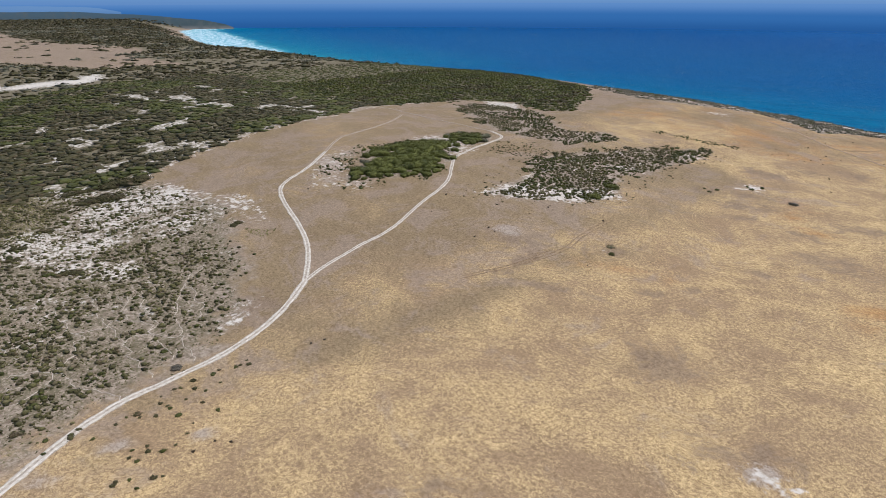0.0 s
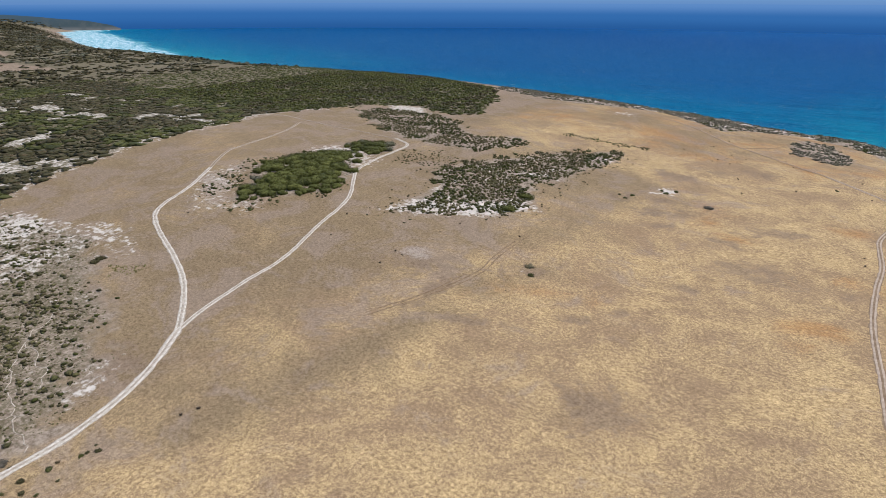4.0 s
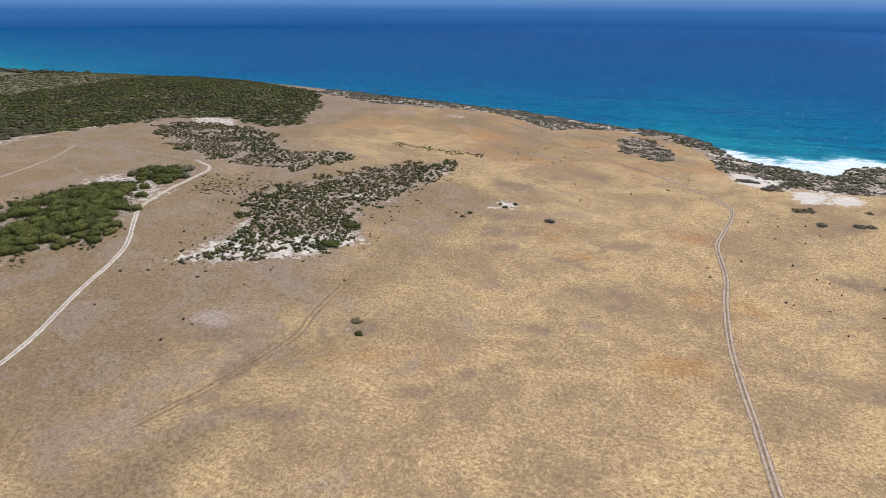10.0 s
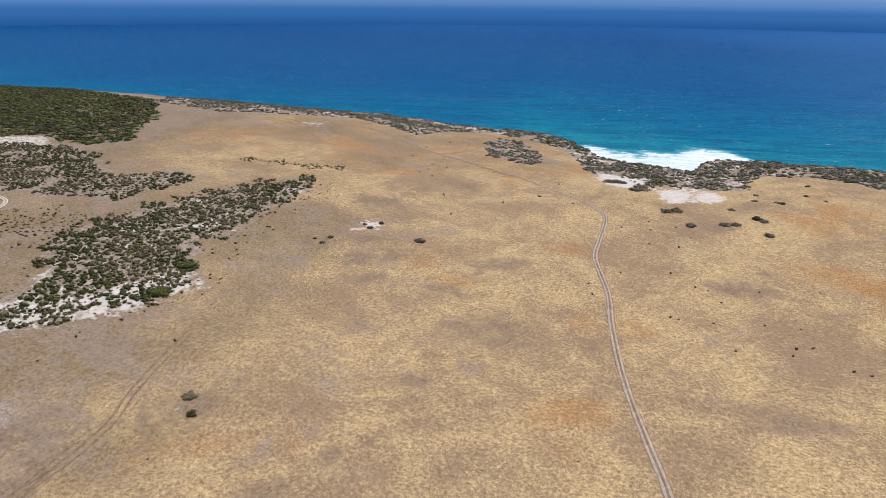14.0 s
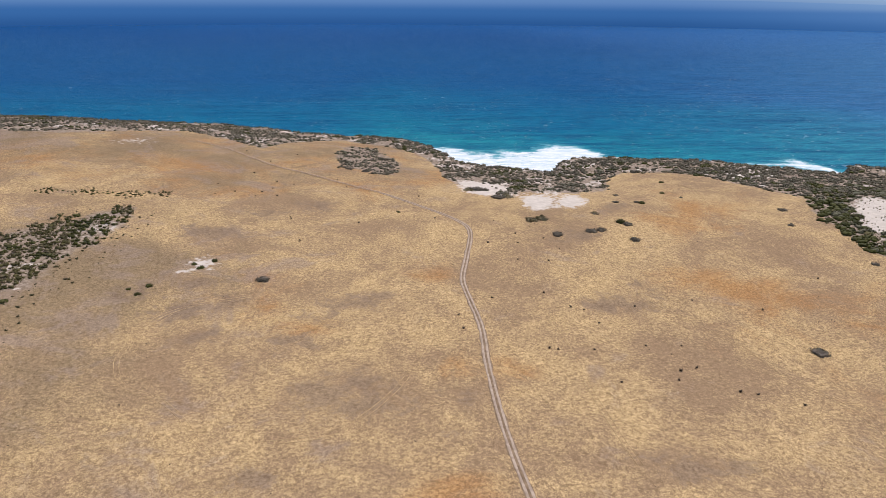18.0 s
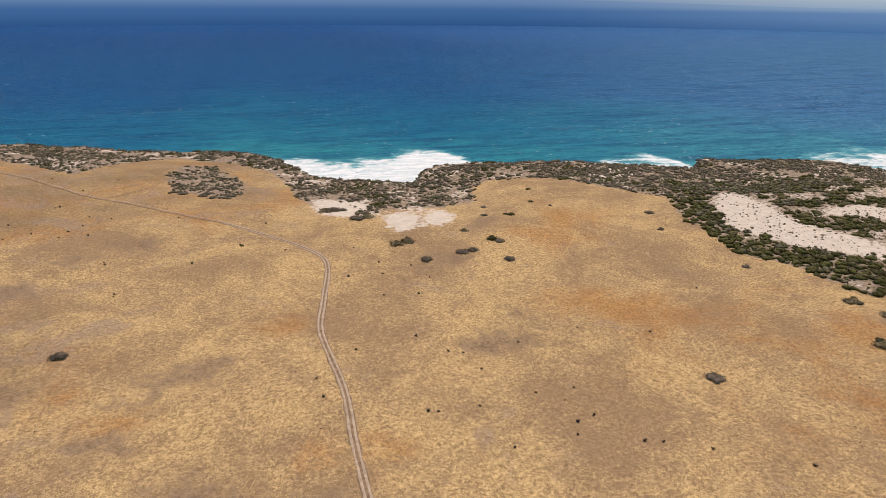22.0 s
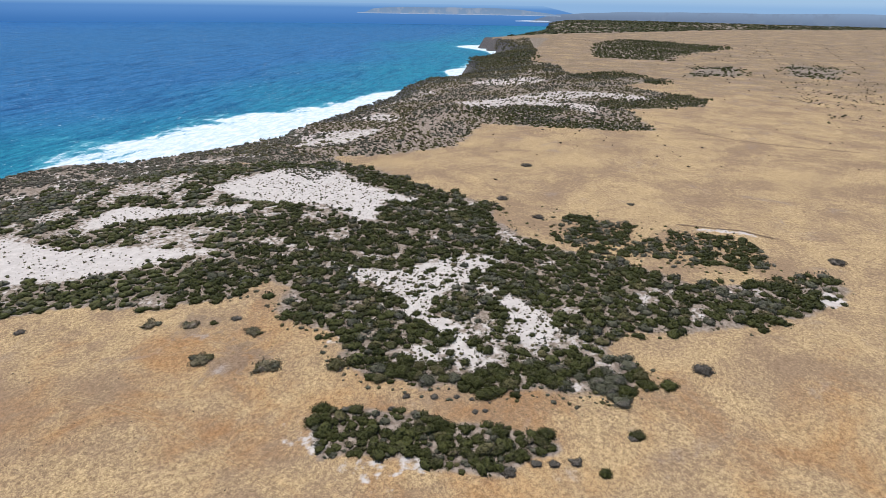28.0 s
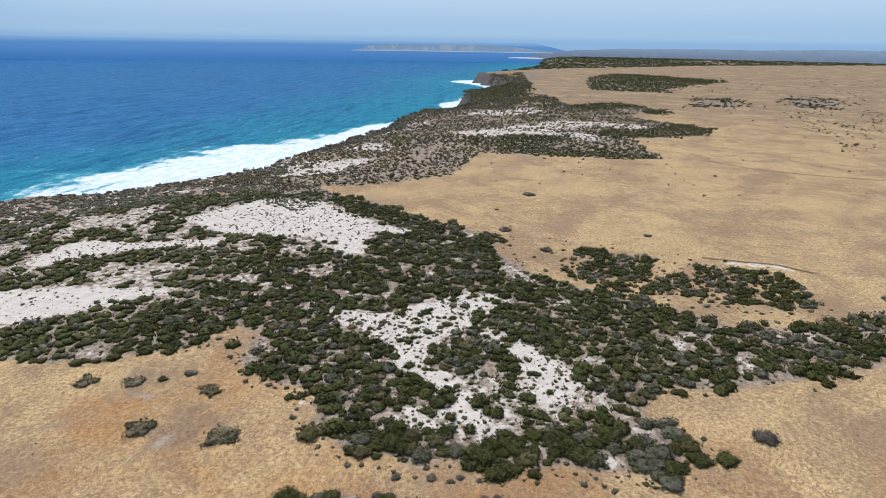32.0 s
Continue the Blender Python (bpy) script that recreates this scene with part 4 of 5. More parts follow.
TUSSOCKY = [billow(s, 3, 8, 6, 18, 0.15, 0.50, 0.62, rough=0.14) for s in (91, 92, 93, 94, 95)]
DOME = [billow(s, 2, 8, 5, 8, 0.22, 0.46, rough=0.16) for s in (51, 52, 53, 54)]
CANOPY = [billow(s, 3, 10, 8, 16, 0.13, 0.46, 0.66, rough=0.09) for s in (81, 82, 83, 84, 85)]
MAT = [billow(s, 2, 6, 1, 7, 0.2, 0.36, rough=0.16) for s in (61, 62, 63)]
TINY = [billow(s, 1, 5, 1, 4, 0.3, 0.55) for s in (71, 72)]
CUSHION = [billow(s, 7, 20, 12, 420, 0.070, 0.42, 0.78) for s in (41, 42, 43)]


def spread(seed, outline, gap, keep=None, jitter=0.48, ragged=3.0):
    """Places over an outline on a shaken grid, fewer where keep says so. keep gives a chance from 0 to 1."""
    rng = np.random.default_rng(seed)
    low, high = np.min(outline, 0), np.max(outline, 0)
    x, y = np.meshgrid(np.arange(low[0], high[0], gap), np.arange(low[1], high[1], gap))
    x, y = (x + rng.uniform(-jitter, jitter, x.shape) * gap).ravel(), (y + rng.uniform(-jitter, jitter, y.shape) * gap).ravel()
    ok = inside(outline, x, y) + ragged * ripple(x, y, 9.0, seed % 7) > 0.15 * gap * rng.uniform(-2, 1, x.shape)
    if keep is not None:
        ok &= rng.uniform(0, 1, x.shape) < keep(x, y)
    return x[ok], y[ok]


def thicket(name, x, y, sizes, shapes, mat, label, seed=7, category="scrub", tall=1.0, sink=0.05):
    """Many plants grown together, as one mesh."""
    rng = np.random.default_rng(seed)
    kind, turn = rng.integers(0, len(shapes), len(x)), rng.uniform(0, 6.283, len(x))
    z = height(x, y)
    points, faces, n = [], [], 0
    for k, (p, f) in enumerate(shapes):
        some = np.flatnonzero(kind == k)
        if not len(some):
            continue
        c, s, r = np.cos(turn[some])[:, None], np.sin(turn[some])[:, None], np.asarray(sizes)[some][:, None]
        grow = r * rng.uniform(0.85, 1.2, (len(some), 1))
        px = (p[:, 0] * c - p[:, 1] * s) * grow + x[some][:, None]
        py = (p[:, 0] * s + p[:, 1] * c) * r + y[some][:, None]
        pz = p[:, 2] * r * tall + (z[some] - sink * np.asarray(sizes)[some])[:, None]
        points.append(np.stack([px, py, pz], -1).reshape(-1, 3))
        faces.append((f[None] + (np.arange(len(some)) * len(p))[:, None, None] + n).reshape(-1, 3))
        n += len(some) * len(p)
    return tagged(new(name, raw_mesh(name, np.concatenate(points), np.concatenate(faces), mat)), label, category, kind="stuff")


def sized(seed, n, low, high, bias=2.0):
    return low + (high - low) * np.random.default_rng(seed).uniform(0, 1, n) ** bias


def in_any(outlines, x, y, reach=4.0):
    best = np.full(np.shape(x), -1e9)
    for outline in outlines:
        best = np.maximum(best, inside(outline, x, y))
    return smooth((best + ripple(x, y, 3.0) * 2.0 + ripple(x, y, 11.0, 5.0) * 3.5 + reach) / (2 * reach))


# the thick scrub over the dunes: shrubs next to the open field are things of their own, those behind grow together
crowns = {}


def crown_mesh(shapes, k, mat):
    key = (id(shapes), k, mat.name)
    if key not in crowns:
        p, f = shapes[k % len(shapes)]
        crowns[key] = raw_mesh("crown", p, f, mat)
    return crowns[key]


def stem_mesh():
    bm = bmesh.new()
    for k in range(4):
        a = 1.57 * k + 0.4
        bmesh.ops.create_cone(bm, cap_ends=True, segments=5, radius1=0.05, radius2=0.025, depth=0.55,
                              matrix=Matrix.Translation((0.10 * math.cos(a), 0.10 * math.sin(a), 0.1)) @ Matrix.Rotation(a, 4, "Z") @ Matrix.Rotation(0.45, 4, "Y"))
    me = bpy.data.meshes.new("stem")
    bm.to_mesh(me)
    bm.free()
    me.materials.append(BARK)
    return me


STEM = stem_mesh()


def shrub(x, y, r, shapes, k, mat, label, group="", tall=1.0, name="shrub", sink=0.05, wide=1.0, category="shrub"):
    """One shrub: a leafy crown on a few short stems."""
    root = new(name)
    root.empty_display_size = 0.3
    root.matrix_world = pose(x, y, float(height(x, y)) - sink * r, 0, 0, (k * 67.0 + x * 13) % 360)
    for part_name, me in (("crown", crown_mesh(shapes, k, mat)), ("stem", STEM)):
        part = new(part_name, me)
        part.parent = root
        part.scale = (r * wide * (0.82 + 0.42 * ((k * 29) % 11) / 11), r, r * tall * (0.85 + 0.35 * ((k * 17) % 7) / 7))
    return tagged(root, label, category, group)


def main_keep(x, y):
    open_sand = in_any(DUNES, x, y, 3.0)
    glade = in_any(GLADES, x, y, 2.0)
    gaps = smooth((ripple(x, y, 13.0, 2.0) - 0.46 + 0.20 * smooth((y - 300) / 80)) / 0.3) * 0.75
    heathy = smooth((heath_depth(x, y) - 5) / 25)
    return np.clip(1 - gaps, 0, 1) * (1 - 0.985 * open_sand) * (1 - glade * 0.74) * (1 - 0.75 * heathy) * (0.3 + 0.7 * belts(x, y))


mx, my = spread(5, MAIN_SCRUB, 2.95, main_keep, jitter=0.8, ragged=5.0)
mr = sized(6, len(mx), 1.0, 4.1, 1.25) * (0.55 + 0.45 * belts(mx, my)) * (1 - 0.35 * in_any(GLADES, mx, my, 2.0)) * (1 - 0.6 * in_any(DUNES, mx, my, 3.0))
front = (mx < 150) & (my < 300)
order = np.argsort(mx + 0.15 * my + 400 * ~front)[:140]
single = np.zeros(len(mx), bool)
single[order] = True
mood = ripple(mx, my, 7.0, 5.0) + 0.7 * (1 - belts(mx, my)) + 0.7 * smooth((heath_depth(mx, my) + 30) / 40) + 0.5 * np.random.default_rng(8).normal(size=len(mx))
for k in np.flatnonzero(single):
    mat = GREY if mood[k] > 0.78 else OLIVE if mood[k] > 0.5 else GREEN
    words = {"grey_green_foliage": "grey-green bushy coastal shrub at the scrub's edge", "olive_foliage": "olive coastal shrub with some dead twigs"}.get(mat.name, "dark green dense rounded coastal shrub on sandy ground")
    shrub(mx[k], my[k], mr[k], FINE, k % 7, mat, words, "shrubs along the edge of the scrub", 1.0 if mat is GREEN else 0.85)
rest = ~single
for mat, ok, name, words in ((GREEN, mood <= 0.5, "dune_scrub", "dense dark green coastal scrub over white dunes"),
                             (OLIVE, (mood > 0.5) & (mood <= 0.78), "olive_scrub", "olive shrubs with dead twigs among dark scrub"),
                             (GREY, mood > 0.78, "grey_scrub", "grey-green shrubs among dark coastal scrub")):
    for part_of, shapes in ((my < 335, MID), (my >= 335, TUSSOCKY)):
        some = ok & rest & part_of
        thicket(name, mx[some], my[some], mr[some], shapes, mat, words, 9)

lx, ly = spread(15, LOWER_SCRUB, 2.2, lambda x, y: 0.99 - 0.3 * smooth((ripple(x, y, 7.0, 1.0) - 0.25) / 0.3), ragged=1.0)
lr = sized(16, len(lx), 1.0, 3.2, 1.2)
for k in range(len(lx)):
    grey = (k * 7919) % 10 > 7
    shrub(lx[k], ly[k], lr[k] * (0.75 if grey else 1), MID if k % 3 else FINE, k % 20, GREY if grey else OLIVE if k % 9 == 4 else GREEN, "grey-green twiggy coastal shrub in a small thicket" if grey else "olive coastal shrub in a small thicket" if k % 9 == 4 else "dark green dense coastal shrub in a small thicket",
          "shrubs of the small thicket")
ux, uy = spread(25, UPPER_SCRUB, 2.9, lambda x, y: 0.97 - 0.5 * smooth((ripple(x, y, 9.0, 1.0) - 0.2) / 0.4))
ur, silver = sized(26, len(ux), 1.2, 3.6, 1.2), ripple(ux, uy, 8.0, 6.0) + 0.4 * np.random.default_rng(24).normal(size=len(ux)) > 0.3
thicket("inland_thicket", ux[~silver], uy[~silver], ur[~silver], MID, GREEN, "dark green thicket of shrubs on dry pasture", 27)
thicket("silver_thicket", ux[silver], uy[silver], ur[silver] * 0.8, MID, GREY, "silvery grey-green shrubs among a dark thicket", 23)

edge_x, edge_y = spread(28, [(108, 150), (104, 200), (104, 250), (136, 300), (150, 330), (172, 300), (150, 270), (136, 240), (128, 200), (132, 150), (150, 130), (190, 80), (180, 75), (140, 120)], 2.6,
                        lambda x, y: np.where(np.abs(inside(MAIN_SCRUB, x, y) + 1.5) < 5, 0.45, 0.0), ragged=1.0)
for k in range(min(len(edge_x), 130)):
    shrub(edge_x[k], edge_y[k], 0.5 + 1.1 * (((k * 37) % 10) / 10) ** 1.5, MID, k, GREY if k % 3 else OLIVE, "small grey-green bush before the edge of the scrub" if k % 3 else "small olive bush before the edge of the scrub", "small bushes along the scrub's edge", 1.0, "bush", category="bush")

# bushes straying from the scrub into the eastern pasture
def straying(x, y):
    out = np.maximum(inside(MAIN_SCRUB, x, y), inside(UPPER_SCRUB, x, y))
    return np.where(out > -1, 0, 0.75 * np.exp(out / 7.0))


sx, sy = spread(35, [(240, 60), (300, 75), (330, 150), (345, 200), (420, 300), (420, 360), (395, 330), (330, 235), (300, 215), (265, 190), (245, 150), (225, 110)], 3.6, straying)
for k in range(min(len(sx), 120)):
    shrub(sx[k], sy[k], 0.5 + 1.3 * (((k * 61) % 17) / 17) ** 2, MID, k, (GREY, GREEN, OLIVE)[k % 3], ("grey-green bush straying into dry pasture", "dark green bush straying into dry pasture", "olive bush straying into dry pasture")[k % 3],
          "bushes straying into the eastern pasture", 0.9, "bush", category="bush")

# low plants in the gaps of the scrub
x, y = spread(29, MAIN_SCRUB, 2.3, lambda x, y: smooth((ripple(x, y, 13.0, 2.0) - 0.1) / 0.4) * 0.7 * (1 - 0.9 * in_any(DUNES, x, y, 3.0)), ragged=5.0)
r, pick = sized(30, len(x), 0.35, 1.3, 2.0), np.random.default_rng(31).integers(0, 3, len(x))
for k, (mat, words) in enumerate(((GREY, "low grey-green plants in gaps of the scrub"), (OLIVE, "low olive plants in gaps of the scrub"), (HEATH, "low grey-brown plants in gaps of the scrub"))):
    thicket("gap_plants", x[pick == k], y[pick == k], r[pick == k], SMALL, mat, words, 32 + k)

# small plants dotted over the bare sand
for k, (outline, gap) in enumerate(((DUNE_EAST, 2.5), (DUNE_MIDDLE, 2.4), (DUNE_WEST, 3.0), (GLADE, 1.7))):
    x, y = spread(30 + k, outline, gap, lambda x, y: 0.9 - 0.65 * smooth((ripple(x, y, 8.0, 3.0) + 0.1) / 0.5))
    thicket("dune_plants", x, y, sized(40 + k, len(x), 0.28, 1.4, 2.6), SMALL, OLIVE, "low olive plants dotted over white dune sand", 50 + k)

# heath along the cliff top
heath_outline = HEATH_EDGE[:-1] + [(1900, 420), (1560, 440), (1090, 440), (850, 440), (650, 465), (535, 470), (455, 515), (400, 560), (340, 610), (284, 625), (256, 600), (190, 630),
                                   (168, 650), (72, 668), (32, 655), (10, 618), (-14, 624), (-58, 655), (-82, 712), (-108, 750), (-187, 778), (-298, 835), (-460, 880), (-600, 900)]


def heath_keep(x, y):
    cover = 0.70 - 0.2 * smooth((-90 - x) / 60) + 0.75 * ripple(x, y, 17.0, 4.0) + 0.25 * smooth((heath_depth(x, y) - 20) / 40)
    return np.clip(cover, 0.1, 0.95) * (1 - 0.95 * in_any(DUNES, x, y, 3.0)) * (1 - 0.92 * in_any((COVE_PAN, COVE_PAN_EAST, COVE_STRIP), x, y, 3.0))


hx, hy = spread(60, heath_outline, 3.0, heath_keep)
near = (hx > -170) & (hx < 420)
outer = (hx < 560) & ~near
hr = sized(61, len(hx), 0.7, 3.1, 2.0)
tint = ripple(hx, hy, 12.0, 7.0)
for mat, ok, name, words in ((HEATH, tint <= 0.35, "coastal_heath", "grey-brown heath bushes along the cliff top"), (GREEN, tint > 0.75, "green_heath", "dark green bushes among the cliff heath"),
                             (GREY, (tint > 0.35) & (tint <= 0.75), "grey_heath", "grey-green bushes among the cliff heath")):
    thicket(name, hx[ok & near], hy[ok & near], hr[ok & near] * 1.1, TUSSOCKY, mat, words, 62)
    thicket(name, hx[ok & outer], hy[ok & outer], hr[ok & outer] * 1.1, DOME, mat, words, 62)
ix, iy = spread(175, HEATH_ISLAND, 2.5, lambda x, y: np.clip(0.62 + 0.6 * ripple(x, y, 11.0, 3.0), 0.1, 0.95), ragged=4.0)
island_size, dusk = sized(176, len(ix), 0.7, 2.6, 1.8), ripple(ix, iy, 9.0, 1.0) > 0.2
for mat, ok, words in ((HEATH, ~dusk, "grey-brown heath bushes in a patch above a cove"), (GREY, dusk, "grey-green heath bushes in a patch above a cove")):
    thicket("heath_patch", ix[ok], iy[ok], island_size[ok], TUSSOCKY, mat, words, 177)
EAST_SANDS = (HEATH_SAND, HEATH_SAND_FAR, HEATH_SAND_NEAR, HEATH_SAND_BROW)
far_heath_x, far_heath_y = spread(63, EAST_HEATH, 4.6, lambda x, y: np.clip(0.80 + 0.45 * ripple(x, y, 34.0, 4.0), 0.15, 0.97) * (1 - 0.55 * in_any(EAST_SANDS, x, y, 10.0)) * (1 - 0.35 * smooth((x - 1300) / 500)))
far_size, dusky = sized(64, len(far_heath_x), 1.6, 4.6, 1.6) * (1 + 0.5 * smooth((far_heath_x - 900) / 600)), ripple(far_heath_x, far_heath_y, 38.0, 2.0) > -0.1
thicket("far_heath", far_heath_x[dusky], far_heath_y[dusky], far_size[dusky], FAR, OLIVE, "dark olive heath on the headlands along the coast", 65)
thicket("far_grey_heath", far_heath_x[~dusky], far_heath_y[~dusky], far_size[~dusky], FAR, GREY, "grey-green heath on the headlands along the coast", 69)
for k, outline in enumerate((BELT_SOUTH, BELT_MIDDLE, BELT_NORTH, BELT_SMALL)):
    x, y = spread(66 + k, outline, 4.4, lambda x, y: np.clip(0.95 + 0.3 * ripple(x, y, 20.0, 1.0), 0, 1), ragged=9.0)
    thicket("far_green_belt", x, y, sized(67 + k, len(x), 2.0, 4.6, 1.5), FAR, GREEN, "dark green belt of shrubs towards the headlands", 68 + k)
for k, (outline, gap) in enumerate(((FAR_COPSE, 9.0), (FAR_COPSE_SOUTH, 9.0), (FAR_COPSE_EAST, 10.0))):
    x, y = spread(70 + k, outline, gap * 0.8, ragged=26.0, keep=lambda x, y: np.clip(0.8 + 0.3 * ripple(x, y, 60.0), 0, 1) if k == 0 else np.clip(0.35 + 0.5 * ripple(x, y, 40.0), 0, 1))
    thicket("far_copse", x, y, sized(75 + k, len(x), 3.2, 6.5, 1.5), FAR, GREEN, "dark copse of shrubs far off on pale pasture", 78 + k)

x, y = spread(160, NECK_HEATH, 2.8, lambda x, y: np.clip(0.85 + 0.4 * ripple(x, y, 12.0, 3.0), 0.1, 1))
thicket("neck_heath", x, y, sized(161, len(x), 0.9, 2.6, 1.5), SMALL, GREY, "grey-green heath bushes between dunes and pasture", 162)
for k, outline in enumerate((PLAIN_EAST, PLAIN_NORTH)):
    x, y = spread(163 + k, outline, 8.0, lambda x, y: np.clip(0.3 + 0.6 * ripple(x, y, 40.0, 6.0), 0, 0.9), ragged=25.0)
    thicket("plain_bushes", x, y, sized(165 + k, len(x), 1.2, 3.4, 2.0), FAR, WEST, "brown-olive bushes scattered over far pasture", 167 + k)
x, y = spread(169, HEADLAND_GREEN, 7.0, lambda x, y: np.clip(0.9 + 0.3 * ripple(x, y, 40.0), 0, 1), ragged=15.0)
thicket("headland_green", x, y, sized(170, len(x), 3.0, 6.0, 1.5), FAR, GREEN, "dark green scrub on a cliff headland", 171)

# the grove beside the white track
for k, outline in enumerate((GROVE_WEST, GROVE_EAST)):
    gx, gy = spread(80 + k, outline, 6.5, lambda x, y: 1 - 0.9 * smooth((ripple(x, y, 19.0, 4.0) - 0.3) / 0.25))
    deep = inside(outline, gx, gy)
    gr = np.clip(3.2 + deep * 0.26, 3.0, 6.0) * np.random.default_rng(82 + k).uniform(0.8, 1.3, len(gx))
    rim = deep < 6
    thicket("grove", gx[~rim], gy[~rim], gr[~rim] * 1.1, DENSE, BRIGHT, "green dense spreading canopy of a coastal grove", 83, "grove", 1.05)
    for n in np.flatnonzero(rim):
        shrub(gx[n], gy[n], gr[n] * 1.05, DENSE, n % 4, BRIGHT if (n * 31) % 10 < 7 else GREY if deep[n] < 5 else GREEN, "green rounded tree-like shrub with a dense spreading crown", "trees at the rim of the grove", 1.15, "tree", category="tree")
skirt = [(-452, 205), (-450, 240), (-428, 285), (-405, 292), (-380, 268), (-352, 232), (-350, 215), (-380, 170), (-402, 168), (-425, 185)]
sx, sy = spread(84, skirt, 2.7, lambda x, y: np.where((inside(GROVE_WEST, x, y) > 1) & (ripple(x, y, 19.0, 4.0) < 0.35), 0.0, np.clip(0.45 + 0.6 * ripple(x, y, 9.0), 0, 1)))
thicket("grove_skirt", sx, sy, sized(85, len(sx), 0.5, 2.2, 2.0), SMALL, GREEN, "low dark bushes round the foot of a grove", 86)

# low scrub on sand near the middle of the pasture
for k, (outline, gap, low, high) in enumerate(((LOW_SCRUB, 2.0, 0.8, 2.6), (BAND_SCRUB, 2.4, 0.9, 2.4), (ROW_SCRUB, 2.7, 0.8, 1.8), (FOOT_SCRUB, 3.0, 0.6, 1.4))):
    x, y = spread(90 + k, outline, gap, lambda x, y: np.clip(0.90 + 0.55 * ripple(x, y, 13.0, 2.0), 0.1, 0.98), ragged=7.0)
    r = sized(93 + 100 * k, len(x), low, high, 1.4)
    shade = ripple(x, y, 16.0, 9.0)
    for mat, ok, words in ((GREEN, shade > 0.02, "dark green low bushes on pale sand"), (OLIVE, shade <= 0.02, "olive low bushes on pale sand")):
        thicket("low_scrub", x[ok], y[ok], r[ok], SMALL, mat, words, 96 + k)
stray = [(-330, 195), (-345, 300), (-300, 420), (-240, 500), (-225, 470), (-245, 380), (-240, 330), (-240, 265), (-275, 225), (-305, 195)]
x, y = spread(99, stray, 3.6, lambda x, y: np.where(inside(LOW_SCRUB, x, y) > 0, 0, 0.8 * np.exp(inside(LOW_SCRUB, x, y) / 9.0)))
thicket("stray_bushes", x, y, sized(100, len(x), 0.4, 1.4), SMALL, WEST, "scattered low bushes on brown pasture", 101)

# thin white paths trodden between the saltbushes
FOOTPATHS = [((-355, 59), (-345, 45), (-331, 35), (-318, 28), (-300, 20), (-281, 16)), ((-345, 45), (-330, 41), (-318, 38), (-310, 36)), ((-350, 26), (-338, 21), (-316, 16), (-297, 12), (-288, 10)),
             ((-368, 8), (-341, 6), (-317, 3), (-300, 1), (-282, -1)), ((-290, -19), (-278, -14), (-273, -14)), ((-360, -6), (-334, -8), (-314, -17), (-301, -30), (-296, -40)), ((-298, 22), (-310, 16), (-332, 14), (-350, 20)),
             ((-314, 0), (-312, 9), (-310, 16)), ((-334, -8), (-330, 2), (-332, 14)), ((-316, -37), (-311, -26), (-290, -19))]
for way in FOOTPATHS:
    tagged(ribbon("footpath", way, -0.19, 0.19, 0.14, PALE_VERGE, wander=2.2), "thin white trodden path between low saltbushes", "path", kind="structure")
trodden = np.concatenate([curve_through(way, 1.0) for way in FOOTPATHS])


def off_paths(x, y):
    """0 on the trodden paths, 1 beside them."""
    near = np.full(x.shape, 1e9)
    for px, py in trodden[::2]:
        near = np.minimum(near, (x - px) ** 2 + (y - py) ** 2)
    return (near > 1.6).astype(float)


# the salty flat with its many small bushes
x, y = spread(110, SALT_FLAT, 1.7, lambda x, y: np.clip(0.85 + 0.7 * ripple(x, y, 8.0, 6.0) + 0.3 * ripple(x, y, 30.0, 1.0), 0.04, 0.98) * (0.12 + 0.88 * smooth((inside(SALT_FLAT, x, y) + 6 * ripple(x, y, 14.0, 2.0)) / 26)) * (1 - 0.3 * smooth((inside(SALT_PAN, x, y) + 10) / 25)) * off_paths(x, y), ragged=9.0)
r = sized(111, len(x), 0.4, 2.1, 2.3)
shade = np.random.default_rng(112).uniform(0, 1, len(x)) + 0.3 * ripple(x, y, 20.0)
for mat, ok, words in ((OLIVE, shade < 0.55, "low olive saltbushes on pale sandy soil"), (GREEN, shade >= 0.85, "low dark green saltbushes on pale sandy soil"), (WEST, (shade >= 0.55) & (shade < 0.85), "low brown-olive saltbushes on pale sandy soil")):
    thicket("saltbush_flat", x[ok], y[ok], r[ok], MAT, mat, words, 113, tall=1.1)
x, y = spread(114, SALT_FLAT, 1.75, lambda x, y: np.clip(0.62 + 0.8 * ripple(x, y, 24.0, 2.0), 0, 0.95) * off_paths(x, y), ragged=12.0)
thicket("saltbush_carpet", x, y, sized(115, len(x), 0.3, 0.75, 1.5), TINY, OLIVE, "tiny olive plants carpeting pale soil", 116)


for k, (outline, gap) in enumerate(((HERB_FLAT, 1.7), (HERB_CORNER, 1.3))):
    x, y = spread(180 + k, outline, gap, lambda x, y: np.clip(0.75 + 0.4 * ripple(x, y, 12.0, 2.0), 0.2, 1))
    thicket("herb_carpet", x, y, sized(182 + k, len(x), 0.45, 1.1, 1.6), TINY, HERBS, "yellow-olive low herbs carpeting sandy soil", 184 + k)


# the wide scrub to the west
def west_keep(x, y):
    holes = smooth((ripple(x, y, 30.0, 3.0) - 0.55) / 0.2) * smooth((x + 1050) / 200) * (1 - 0.8 * smooth((y - 330) / 120))
    return np.clip(1 - 0.85 * holes, 0, 1) * (1 - smooth((inside(FAR_FIELD, x, y) + 10 + 25 * ripple(x, y, 40.0)) / 20) * (1 - 0.7 * smooth((ripple(x, y * 2, 60.0, 7.0) - 0.6) / 0.2))) * (1 - in_any((PALE_LANE,), x, y, 5.0))


